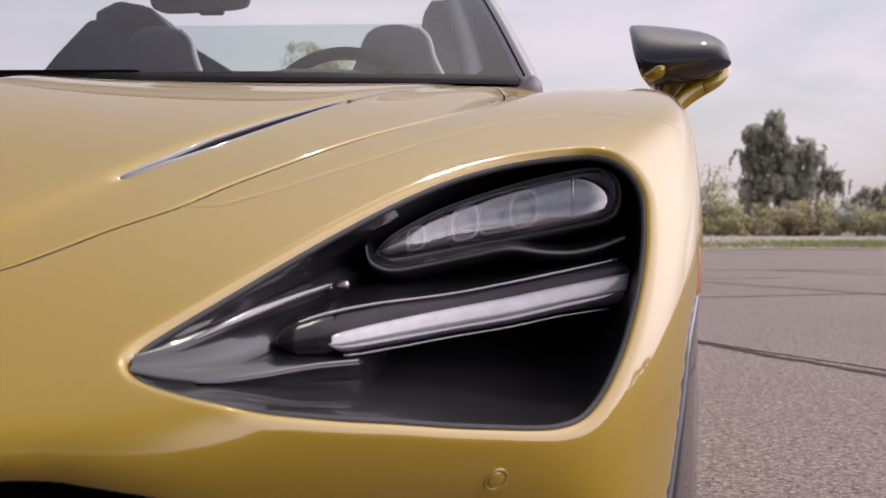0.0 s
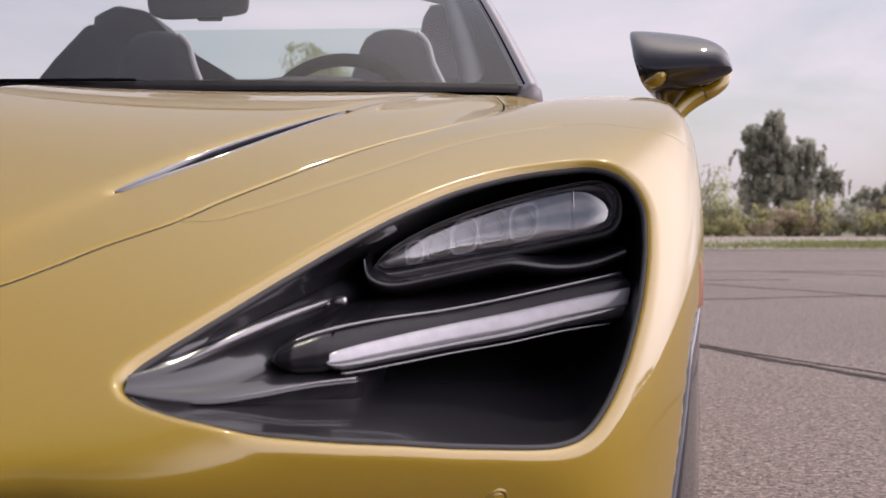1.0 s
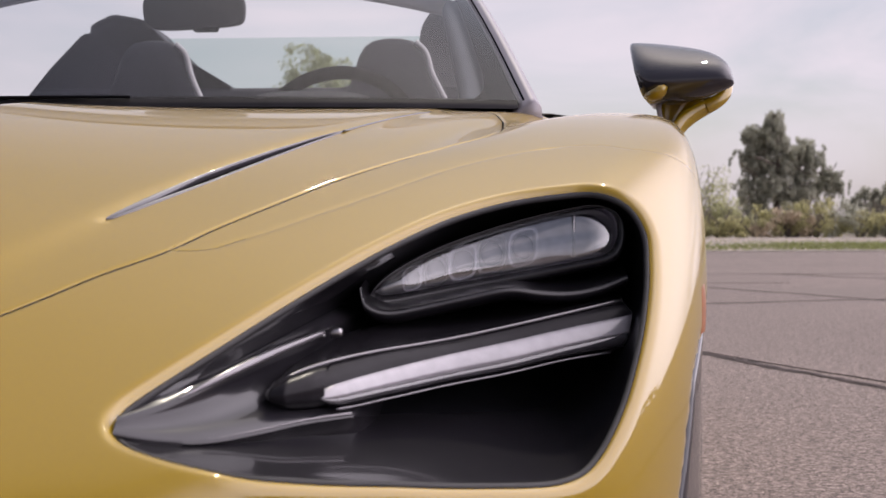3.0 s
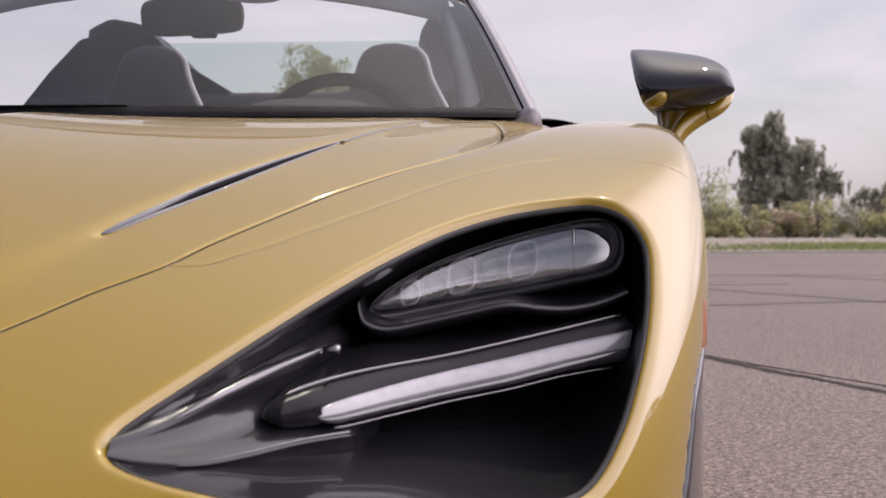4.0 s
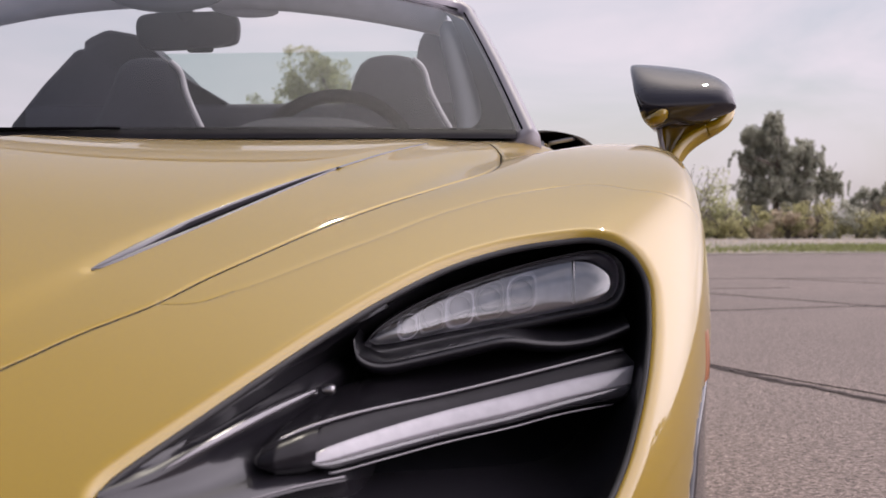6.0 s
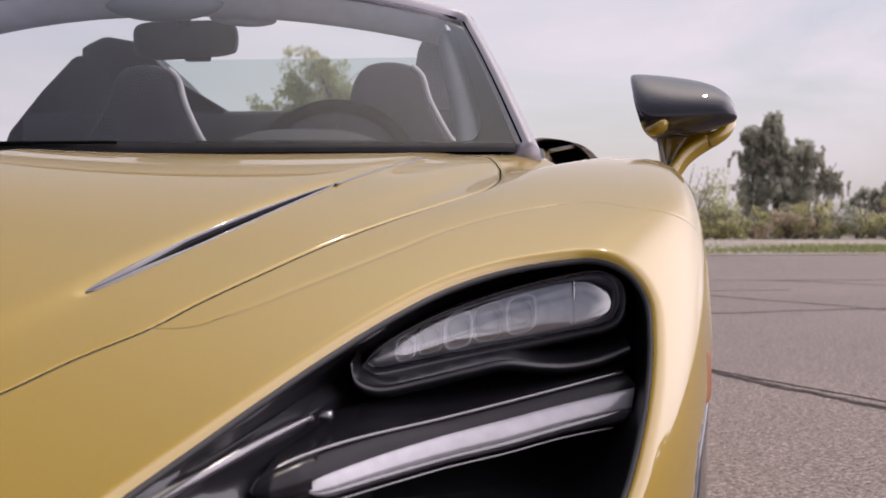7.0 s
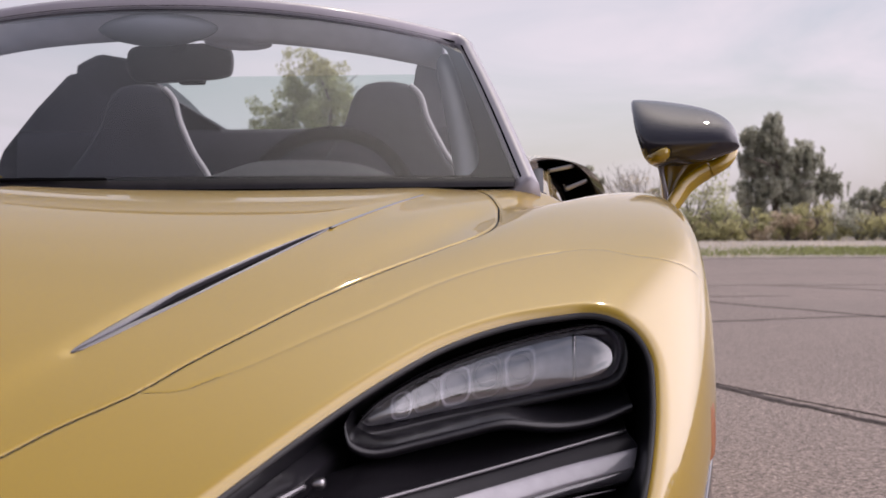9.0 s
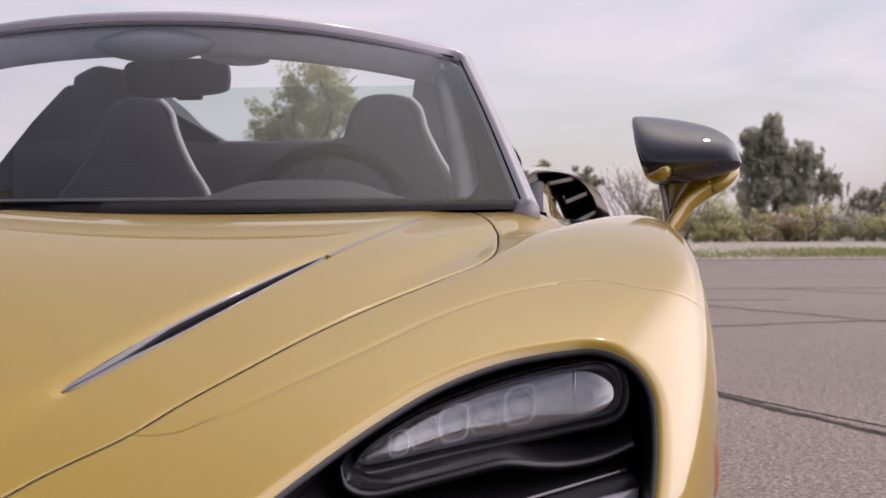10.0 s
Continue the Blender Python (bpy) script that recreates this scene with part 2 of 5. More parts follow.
LEAF_GREY = foliage("grey_green_leaves", (0.42, 0.42, 0.34))
LEAF_OLIVE = foliage("olive_leaves", (0.40, 0.38, 0.20))
LEAF_LIGHT = foliage("light_green_leaves", (0.40, 0.40, 0.22))
LEAF_DRY = foliage("dry_twigs", (0.52, 0.44, 0.33))
GRASS = foliage("verge_grass", (0.20, 0.22, 0.085))


# ---- helpers for meshes ----
def mesh_part(name, verts, faces, material, parent=None, label="", smooth=True, sharp=None, weld=False):
    me = bpy.data.meshes.new(name)
    me.from_pydata([tuple(map(float, v)) for v in verts], [], [tuple(map(int, q)) for q in faces])
    me.update()
    bm = bmesh.new()
    bm.from_mesh(me)
    if weld:
        bmesh.ops.remove_doubles(bm, verts=bm.verts, dist=0.0002)
    bmesh.ops.recalc_face_normals(bm, faces=bm.faces)
    bm.to_mesh(me)
    bm.free()
    if smooth:
        me.polygons.foreach_set("use_smooth", [True] * len(me.polygons))
        if sharp is not None:
            me.set_sharp_from_angle(angle=radians(sharp))
    me.materials.append(material)
    ob = new(name, me)
    if parent is not None:
        ob.parent = parent
    return tagged(ob, label)


def spline(points, n, closed=False):
    """Catmull-Rom curve through the points, n samples evenly spread over the spans."""
    p = np.array(points, float)
    m = len(p)
    spans = m if closed else m - 1
    out = []
    for k in range(n):
        s = k / n * spans if closed else k / (n - 1) * spans
        i = min(int(s), spans - 1)
        t = s - i
        ids = [(i + d) % m for d in (-1, 0, 1, 2)] if closed else [min(max(i + d, 0), m - 1) for d in (-1, 0, 1, 2)]
        a, b, c, d = p[ids]
        out.append(0.5 * (2 * b + (c - a) * t + (2 * a - 5 * b + 4 * c - d) * t * t + (3 * b - a - 3 * c + d) * t ** 3))
    return np.array(out)


def even(points, n, closed=False):
    """The polyline resampled at even steps of its length."""
    p = np.array(points, float)
    if closed:
        p = np.vstack([p, p[:1]])
    s = np.concatenate([[0], np.cumsum(np.linalg.norm(np.diff(p, axis=0), axis=1))])
    q = np.linspace(0, s[-1], n + 1)[:-1] if closed else np.linspace(0, s[-1], n)
    return np.stack([np.interp(q, s, p[:, k]) for k in range(p.shape[1])], 1)


def loft(rings, closed=True, caps=True):
    """Vertices and faces over rings of equal count."""
    rings = [np.array(r, float) for r in rings]
    n = len(rings[0])
    verts = np.vstack(rings)
    faces = []
    for k in range(len(rings) - 1):
        for i in range(n if closed else n - 1):
            j = (i + 1) % n
            faces.append((k * n + i, k * n + j, (k + 1) * n + j, (k + 1) * n + i))
    if caps and closed:
        faces.append(tuple(range(n)))
        faces.append(tuple(range((len(rings) - 1) * n, len(rings) * n)))
    return verts, faces


def tube(path, radius, sides=10, flat=1.0, up=(0, 0, 1), caps=True):
    """A pipe along a path; radius a number or one for each point; flat squeezes it across up."""
    p = np.array(path, float)
    r = np.full(len(p), radius) if np.isscalar(radius) else np.array(radius, float)
    t = np.gradient(p, axis=0)
    t /= np.linalg.norm(t, axis=1)[:, None]
    rings = []
    for k in range(len(p)):
        a = np.cross(t[k], up)
        a /= np.linalg.norm(a) + 1e-9
        b = np.cross(a, t[k])
        th = np.linspace(0, 2 * math.pi, sides, endpoint=False)
        rings.append(p[k] + r[k] * (np.cos(th)[:, None] * a + flat * np.sin(th)[:, None] * b))
    return loft(rings, caps=caps)


def rounded_box(cx, cy, cz, sx, sy, sz, bevel=0.01, seg=3):
    bm = bmesh.new()
    bmesh.ops.create_cube(bm, size=1.0, matrix=Matrix.LocRotScale((cx, cy, cz), None, (sx, sy, sz)))
    bmesh.ops.bevel(bm, geom=bm.edges[:], offset=bevel, segments=seg, affect="EDGES", profile=0.5)
    v = [tuple(q.co) for q in bm.verts]
    bm.verts.index_update()
    f = [tuple(q.index for q in face.verts) for face in bm.faces]
    bm.free()
    return v, f


def join(*pieces):
    verts, faces = [], []
    for v, f in pieces:
        o = len(verts)
        verts += [tuple(q) for q in v]
        faces += [tuple(i + o for i in q) for q in f]
    return verts, faces


def flip_x(verts):
    return [(-v[0], v[1], v[2]) for v in verts]


# ---- the car's front: one smooth body form, cut into panels ----
H_TOP = np.array([0.7484, -0.0937, 0.1492, 0.1206, 0.244, -0.288, -0.0497, -0.2325, 0.0318, -0.041])
N_FRONT = np.array([-0.7748, 0.6611, 0.1665, 0.5393, 0.9364, 1.0415, 0.4734])
W_SIDE = np.array([0.9455, 0.0996, -0.2604, -0.0500, -0.3000, 0.0233, 0.1861])


def sigmoid(t):
    return 1 / (1 + np.exp(-np.clip(t, -40, 40)))


def crease_x(y):
    return 0.510 + 0.462 * y - 0.292 * y ** 2 - 0.269 * y ** 3


def hood_edge_x(y):
    return 0.660 + 0.321 * y - 0.801 * y ** 2 - 0.422 * y ** 3


def side_x(y, z):
    v = z - 0.5
    return np.stack([np.ones_like(y), y, y * y, v, v * v, y * v, y ** 3], -1) @ W_SIDE


def body_form(p):
    """Negative inside the front body, zero on its skin: top, nose and flank, blended."""
    x, y, z = np.abs(p[..., 0]), p[..., 1], p[..., 2]
    one = np.ones_like(x)
    top = np.stack([one, x, y, x * x, x * y, y * y, x ** 3, x * x * y, x * y * y, y ** 3], -1) @ H_TOP
    swell = np.exp(-(np.clip(y + 0.02, -9, 0) / 0.16) ** 2 - (np.clip(y + 0.02, 0, 9) / 0.07) ** 2)
    top = top + 0.0022 * (1 - 2 * sigmoid((x - crease_x(y)) / 0.009)) - 0.006 * swell * np.exp(-((x - hood_edge_x(y)) / 0.045) ** 2)
    valley = 0.796 + 0.45 * np.clip(y - 0.29, -1, 0)
    top = top - 0.028 * np.exp(-((x - valley) / 0.042) ** 2) * sigmoid((y - 0.10) / 0.05)  # hollow between screen and fender crest
    u, v = x - 0.5, z - 0.4
    front = np.stack([one, u, v, u * u, u * v, v * v, u ** 3], -1) @ N_FRONT
    front = front + 5.0 * np.clip(0.43 - z, 0, 1) ** 2 * sigmoid((0.72 - x) / 0.04)  # tucked under the chin
    front = front + 9.0 * np.clip(0.445 - z, 0, 1) ** 2 * sigmoid((0.37 - x) / 0.025)  # inboard of the lamp's tip the nose turns under earlier
    side = side_x(y, z)
    g = np.stack([(z - top) * 0.92, (front - y) * 0.85, x - side], -1)
    m = g[..., 1:].max(-1)
    m = m + 0.012 * np.log(np.exp((g[..., 1:] - m[..., None]) / 0.012).sum(-1))  # the nose turns tightly into the flank
    g = np.stack([g[..., 0], m], -1)
    m = g.max(-1)
    return m + 0.016 * np.log(np.exp((g - m[..., None]) / 0.016).sum(-1))


def cast(origin, ways, far=1.6, near=0.02):
    """Where rays from inside leave the body form."""
    o, w = np.array(origin, float), np.array(ways, float)
    lo, hi = np.full(len(w), near), np.full(len(w), far)
    s = np.linspace(near, far, 90)
    vals = np.stack([body_form(o + w * q) for q in s], 1) > 0
    first = np.where(vals.any(1), vals.argmax(1), len(s) - 1)
    lo, hi = s[np.maximum(first - 1, 0)], s[first]
    for _ in range(26):
        mid = (lo + hi) / 2
        inside = body_form(o + w * mid[:, None]) < 0
        lo, hi = np.where(inside, mid, lo), np.where(inside, hi, mid)
    return o + w * ((lo + hi) / 2)[:, None]


def normal_at(p):
    e = 0.0015
    g = np.stack([body_form(p + np.eye(3)[k] * e) - body_form(p - np.eye(3)[k] * e) for k in range(3)], -1)
    return g / (np.linalg.norm(g, axis=-1, keepdims=True) + 1e-12)


def on_top(xy):
    xy = np.array(xy, float)
    return cast(np.column_stack([xy, np.full(len(xy), 0.43)]), np.tile((0, 0, 1.0), (len(xy), 1)), far=0.8)


def on_front(xz):
    xz = np.array(xz, float)
    return cast(np.column_stack([xz[:, 0], np.full(len(xz), 0.1), xz[:, 1]]), np.tile((0, -1.0, 0), (len(xz), 1)), far=1.4)


def on_side(yz):
    yz = np.array(yz, float)
    return cast(np.column_stack([np.full(len(yz), 0.6), yz]), np.tile((1.0, 0, 0), (len(yz), 1)), far=0.9)


HEART = np.array((0.36, -0.10, 0.24))
AXIS = np.array((0.25, -0.5, 0.83))
AXIS /= np.linalg.norm(AXIS)
E1 = np.cross(AXIS, (0, 0, 1.0))
E1 /= np.linalg.norm(E1)
E2 = np.cross(E1, AXIS)


def flat_map(p):
    d = np.array(p, float) - HEART
    d /= np.linalg.norm(d, axis=-1, keepdims=True)
    return np.stack([d @ E1, d @ E2], -1) / (1 + d @ AXIS)[..., None]


def from_map(s):
    r = (s ** 2).sum(-1, keepdims=True)
    d = (2 * s[..., :1] * E1 + 2 * s[..., 1:] * E2 + (1 - r) * AXIS) / (1 + r)
    return cast(HEART, d)


def inside_poly(poly, p):
    x, y = p[:, 0], p[:, 1]
    hit = np.zeros(len(p), bool)
    for (ax, ay), (bx, by) in zip(poly, np.roll(poly, -1, 0)):
        cross = ((ay > y) != (by > y)) & (x < (bx - ax) * (y - ay) / (by - ay + 1e-15) + ax)
        hit ^= cross
    return hit


def near(p, line, closed=False):
    """Distance of points to a line: coarse first, then close by against a dense copy of it."""
    out = np.full(len(p), 9.0)
    coarse, dense = even(line, 150, closed), even(line, 2400, closed)
    for k in range(0, len(p), 8000):
        out[k:k + 8000] = np.sqrt(((p[k:k + 8000, None] - coarse[None]) ** 2).sum(2).min(1))
    ids = np.nonzero(out < 0.03)[0]
    for k in range(0, len(ids), 1500):
        q = ids[k:k + 1500]
        out[q] = np.sqrt(((p[q, None] - dense[None]) ** 2).sum(2).min(1))
    return out


# outline of the headlight opening in front view (x, z)
EYE_XZ = [(0.386, 0.442), (0.384, 0.447), (0.386, 0.452), (0.390, 0.457), (0.406, 0.469), (0.441, 0.493), (0.479, 0.519), (0.522, 0.547), (0.570, 0.575), (0.623, 0.600), (0.681, 0.617), (0.741, 0.626), (0.773, 0.627), (0.799, 0.619), (0.818, 0.603), (0.829, 0.579), (0.829, 0.548), (0.825, 0.518), (0.817, 0.485), (0.806, 0.453), (0.793, 0.423), (0.774, 0.393), (0.754, 0.374), (0.731, 0.368), (0.705, 0.369), (0.676, 0.373), (0.639, 0.379), (0.596, 0.388), (0.554, 0.396), (0.512, 0.406), (0.470, 0.417), (0.435, 0.424), (0.409, 0.430), (0.397, 0.434), (0.391, 0.437)]
eye_line = even(on_front(spline(EYE_XZ, 240, True)), 240, True)
# hood edge and bumper seam in plan (x, y)
HOOD_XY = [(0.0, -0.70), (0.10, -0.70), (0.18, -0.675), (0.239, -0.625), (0.274, -0.585), (0.311, -0.538), (0.360, -0.485), (0.394, -0.435), (0.441, -0.372), (0.492, -0.303), (0.549, -0.232), (0.612, -0.155), (0.668, -0.073), (0.677, 0.060), (0.673, 0.110), (0.662, 0.165), (0.650, 0.215), (0.64, 0.26)]
hood_line = on_top(even(spline(HOOD_XY, 200), 320))
SEAM_XY = [(0.361, -0.486), (0.396, -0.480), (0.422, -0.459), (0.452, -0.433), (0.495, -0.390), (0.553, -0.332), (0.617, -0.263), (0.682, -0.211), (0.750, -0.179), (0.791, -0.178), (0.829, -0.203), (0.869, -0.202), (0.905, -0.165), (0.925, -0.10)]
seam_line = on_top(even(spline(SEAM_XY, 120), 170))
# blade-shaped slot in the hood: centre line and half width
slot_c = on_top(np.array([(crease_x(y) + 0.006, y) for y in np.linspace(-0.432, -0.085, 60)]))
slot_w = 0.0102 * np.sin(np.linspace(0, 1, 60) ** 0.75 * math.pi) ** 0.7 + 0.0004
slot_t = np.gradient(slot_c, axis=0)
slot_t /= np.linalg.norm(slot_t, axis=1)[:, None]
slot_n = np.cross(slot_t, normal_at(slot_c))
slot_line = np.vstack([slot_c + slot_n * slot_w[:, None], (slot_c - slot_n * slot_w[:, None])[::-1]])
WHEEL_Y, WHEEL_Z, ARCH_R = 0.10, 0.327, 0.345
th = np.radians(np.linspace(-40, 220, 110))


def arch_y(y, z):
    """Ahead of the wheel the painted skin ends further forward than the round arch, where the black side panel begins."""
    return np.where(y < WHEEL_Y, np.minimum(y, np.interp(z, (0.10, 0.20, 0.24, 0.33, 0.42, 0.46, 0.485, 0.50), (-0.445, -0.43, -0.42, -0.39, -0.35, -0.29, -0.23, 0.10))), y)


arch_z = WHEEL_Z + ARCH_R * np.sin(th)
arch_e = arch_y(WHEEL_Y - ARCH_R * np.cos(th), arch_z)
arch_line = np.column_stack([side_x(arch_e, arch_z), arch_e, arch_z])
INTAKE_XZ = [(0.02, 0.350), (0.2, 0.358), (0.32, 0.358), (0.37, 0.352), (0.42, 0.340), (0.455, 0.318), (0.46, 0.28), (0.42, 0.235), (0.3, 0.215), (0.02, 0.215)]
intake_line = on_front(even(spline(INTAKE_XZ, 120, True), 120, True))
# outer border of the half shell
ang = np.radians(np.linspace(186, 20, 90))
border_mid = cast((0, -0.10, 0.24), np.column_stack([np.zeros(90), np.cos(ang), np.sin(ang)]), far=1.4)
border_mid = border_mid[(border_mid[:, 1] < 0.15) & (border_mid[:, 2] > 0.17)]
COWL_XY = [(0.0, 0.150), (0.2, 0.156), (0.334, 0.163), (0.453, 0.192), (0.569, 0.226), (0.66, 0.255), (0.715, 0.285), (0.745, 0.36), (0.765, 0.5), (0.775, 0.70)]
cowl_line = on_top(spline(COWL_XY, 120))
ang = np.radians(np.linspace(52, -38, 60))
border_door = cast((0.5, 0.70, 0.45), np.column_stack([np.cos(ang), np.zeros(60), np.sin(ang)]), far=0.9)
border_door = border_door[(border_door[:, 0] > 0.775) & (border_door[:, 2] > 0.17)]
ang = np.radians(np.linspace(52, -112, 110))
border_low = cast((0.36, -0.10, 0.17), np.column_stack([np.cos(ang), np.sin(ang), np.zeros(110)]), far=1.4)
border_low = border_low[(border_low[:, 1] < 0.70) & (border_low[:, 0] > 0.0)]


def front_shell():
    """Panels of the left half of the car's front: list of (vertices, triangles, mean place)."""
    points, edges = [], []

    def polyline(line, closed=False):
        s = flat_map(line)
        o = len(points)
        points.extend(map(tuple, s))
        k = len(s)
        edges.extend((o + i, o + (i + 1) % k) for i in range(k if closed else k - 1))
        return s

    outer = flat_map(np.vstack([border_mid, cowl_line[1:], border_door, border_low]))
    for line in (border_mid, cowl_line, border_door, border_low):
        polyline(line)
    eye_s = polyline(eye_line, True)
    slot_s = polyline(slot_line, True)
    arch_s = polyline(arch_line, True)
    intake_s = polyline(intake_line, True)

    def offsets(line, dists, closed):
        t = np.roll(line, -1, 0) - np.roll(line, 1, 0) if closed else np.gradient(line, axis=0)
        t /= np.linalg.norm(t, axis=1)[:, None] + 1e-12
        side = np.cross(t, normal_at(line))
        for d in dists:
            moved = line + side * d
            yield from_map(flat_map(moved)), d

    a = flat_map(eye_line)
    sign = 1.0
    test = eye_line + np.cross(np.roll(eye_line, -1, 0) - eye_line, normal_at(eye_line)) * 2
    if inside_poly(a, flat_map(test)).mean() > 0.5:
        sign = -1.0
    extra = []
    for ring, _ in offsets(eye_line, [sign * d for d in (0.0012, 0.0025, 0.004, 0.0056, 0.0075, 0.0098, 0.0125, 0.016)], True):
        extra.append(flat_map(ring))
    for ring, _ in offsets(intake_line, [q * d for d in (0.002, 0.0045, 0.0075, 0.011, 0.015) for q in (1, -1)], True):
        extra.append(flat_map(ring))
    gap_h, gap_s = 0.0011, 0.00032
    for line, gap in ((hood_line, gap_h), (seam_line, gap_s)):
        for ring, d in offsets(line, (-gap, gap), False):
            polyline(ring)
        for ring, d in offsets(line, (-0.010, -0.006, -0.0038, 0.0038, 0.006, 0.010), False):
            extra.append(flat_map(ring))
    step = 0.0125
    lo, hi = outer.min(0) - step, outer.max(0) + step
    gx, gy = np.meshgrid(np.arange(lo[0], hi[0], step), np.arange(lo[1], hi[1], step * 0.866))
    gx[1::2] += step / 2
    grid = np.column_stack([gx.ravel(), gy.ravel()])
    extra = np.vstack(extra)
    grid = grid[inside_poly(outer, grid)]
    fixed = np.vstack([extra, np.array(points)])
    keep = np.ones(len(grid), bool)
    for k in range(0, len(grid), 3000):
        keep[k:k + 3000] = ((grid[k:k + 3000, None] - fixed[None]) ** 2).sum(2).min(1) > (0.0055) ** 2
    points.extend(map(tuple, extra)), points.extend(map(tuple, grid[keep]))
    from mathutils.geometry import delaunay_2d_cdt
    vs, _, tris, _, _, _ = delaunay_2d_cdt([Vector(q) for q in points], edges, [], 0, 1e-6)
    s = np.array([tuple(v) for v in vs])
    tris = np.array([t for t in tris if len(t) == 3])
    mid = s[tris].mean(1)
    p = from_map(s)
    ok = inside_poly(outer, mid)
    for hole in (eye_s, slot_s, arch_s, intake_s):
        ok &= ~inside_poly(hole, mid)
    mid3 = p[tris].mean(1)
    d_h, d_s = near(mid3, hood_line), np.minimum(near(mid3, seam_line[:18]), near(mid3, seam_line[105:]))
    ok &= (d_h > gap_h * 0.9) & (d_s > gap_s * 0.9)
    tris = tris[ok]
    # rolled lips: the skin turns inwards at the headlight, the slot and the panel gaps
    n = normal_at(p)
    drop = np.zeros(len(p))
    for line, r in ((eye_line, 0.0125), (hood_line, 0.0016), (seam_line[:18], 0.0011), (seam_line[105:], 0.0011), (slot_line, 0.0014), (arch_line, 0.010), (intake_line, 0.014)):
        d = near(p, line, r > 0.0012 and line is not hood_line) - (gap_h if line is hood_line else 0)
        q = np.clip(d, 0, r)
        drop += (r - np.sqrt(np.maximum(r * r - (r - q) ** 2, 0))) * (0.75 if r > 0.004 else 1)
    d = near(p, seam_line[10:112])
    drop += 0.0005 * np.exp(-(d / 0.0035) ** 2)  # the bumper seam fades into a soft fold
    p = p - n * drop[:, None]
    # panels in plan: the hood inside its edge, the fender behind the seam, the bumper in front
    mid3 = p[tris].mean(1)
    hood_plan = np.vstack([hood_line[:, :2], [(0.0, 0.4)]])
    fender_plan = np.vstack([seam_line[:, :2], [(1.1, -0.10), (1.1, 0.9), (0.5, 0.9), (0.5, 0.3)], hood_line[:170:-1, :2]])
    is_hood = inside_poly(hood_plan, mid3[:, :2]) & (mid3[:, 2] > 0.46)
    is_fender = inside_poly(fender_plan, mid3[:, :2]) & ~is_hood
    panels = {}
    for key, chosen in (("hood", is_hood), ("fender", is_fender), ("bumper", ~is_hood & ~is_fender)):
        ids, inv = np.unique(tris[chosen], return_inverse=True)
        panels[key] = (p[ids], inv.reshape(-1, 3))
    return panels


car = tagged(new("sports_car"), "gold pearl convertible sports car with roof down on asphalt", "car")
panels = front_shell()
for key, (verts, tris) in panels.items():
    both = np.vstack([verts, verts * (-1, 1, 1)])
    faces = np.vstack([tris, tris[:, ::-1] + len(verts)])
    if key == "hood":
        mesh_part("hood", both, faces, PAINT, car, "gold front lid with a raised crease", weld=True)
    elif key == "fender":
        mesh_part("front_fender", verts, tris, PAINT, car)
        mesh_part("front_fender", flip_x(verts), tris[:, ::-1], PAINT, car)
    else:
        mesh_part("front_bumper", both, faces, PAINT, car, "gold front bumper", weld=True)


def sheet(line, depth, width, name, material):
    """A dark channel under a panel gap."""
    n = normal_at(line)
    t = np.gradient(line, axis=0)
    t /= np.linalg.norm(t, axis=1)[:, None]
    s = np.cross(t, n) * width / 2
    rings = [line + s - n * depth * 0.35, line + s * 0.9 - n * depth, line - s * 0.9 - n * depth, line - s - n * depth * 0.35]
    v, f = loft([np.array(r) for r in rings], closed=False)
    mesh_part(name, v, f, material, car)
    mesh_part(name, flip_x(v), f, material, car)


sheet(hood_line, 0.016, 0.026, "hood_seal", RUBBER)
sheet(seam_line, 0.012, 0.020, "seam_seal", RUBBER)
# slot insert: a dark polished blade lying in the slot
sn = normal_at(slot_c)
for side in (1, -1):
    s = np.linspace(0, 1, 60)
    inner = np.clip((s - 0.16) / 0.2, 0, 1) * np.clip((1.02 - s) / 0.08, 0, 1) * 0.64  # the slot opens behind a closed tip
    frame_a = [slot_c + slot_n * (slot_w * (q + (1 - q) * inner))[:, None] - sn * d for q, d in ((1.10, 0.0022), (0.86, -0.0002), (0.55, -0.0010), (0.22, 0.0002), (0.04, 0.0024), (0.0, 0.0060))]
    frame_b = [slot_c - slot_n * (slot_w * (q + (1 - q) * inner))[:, None] - sn * d for q, d in ((1.10, 0.0022), (0.86, -0.0002), (0.55, -0.0010), (0.22, 0.0002), (0.04, 0.0024), (0.0, 0.0060))]
    trough = [slot_c + slot_n * (slot_w * k)[:, None] - sn * d for k, d in ((0.9, 0.004), (0.7, 0.016), (-0.7, 0.016), (-0.9, 0.004))]
    v, f = loft(trough, closed=False)
    vent = mesh_part("hood_vent", v if side > 0 else flip_x(v), f, SATIN_BLACK, car, "black slot in the hood with a grey rim")
    for rim_rows in (frame_a, frame_b):
        v, f = loft(rim_rows, closed=False)
        mesh_part("vent_rim", v if side > 0 else flip_x(v), f, BLADE_GREY, vent, "polished grey rim of the vent")
    # behind the slot, a thin grey tube imitates the crease's sky reflection
    tail = on_top(np.array([(crease_x(y) + 0.006, y) for y in np.linspace(-0.086, 0.135, 40)]))
    v, f = tube(tail, np.linspace(0.0034, 0.0026, 40), 8, 0.35)
    mesh_part("crease_sheen", v if side > 0 else flip_x(v), f, BLADE_GREY, car, "thin grey strip along the crease")


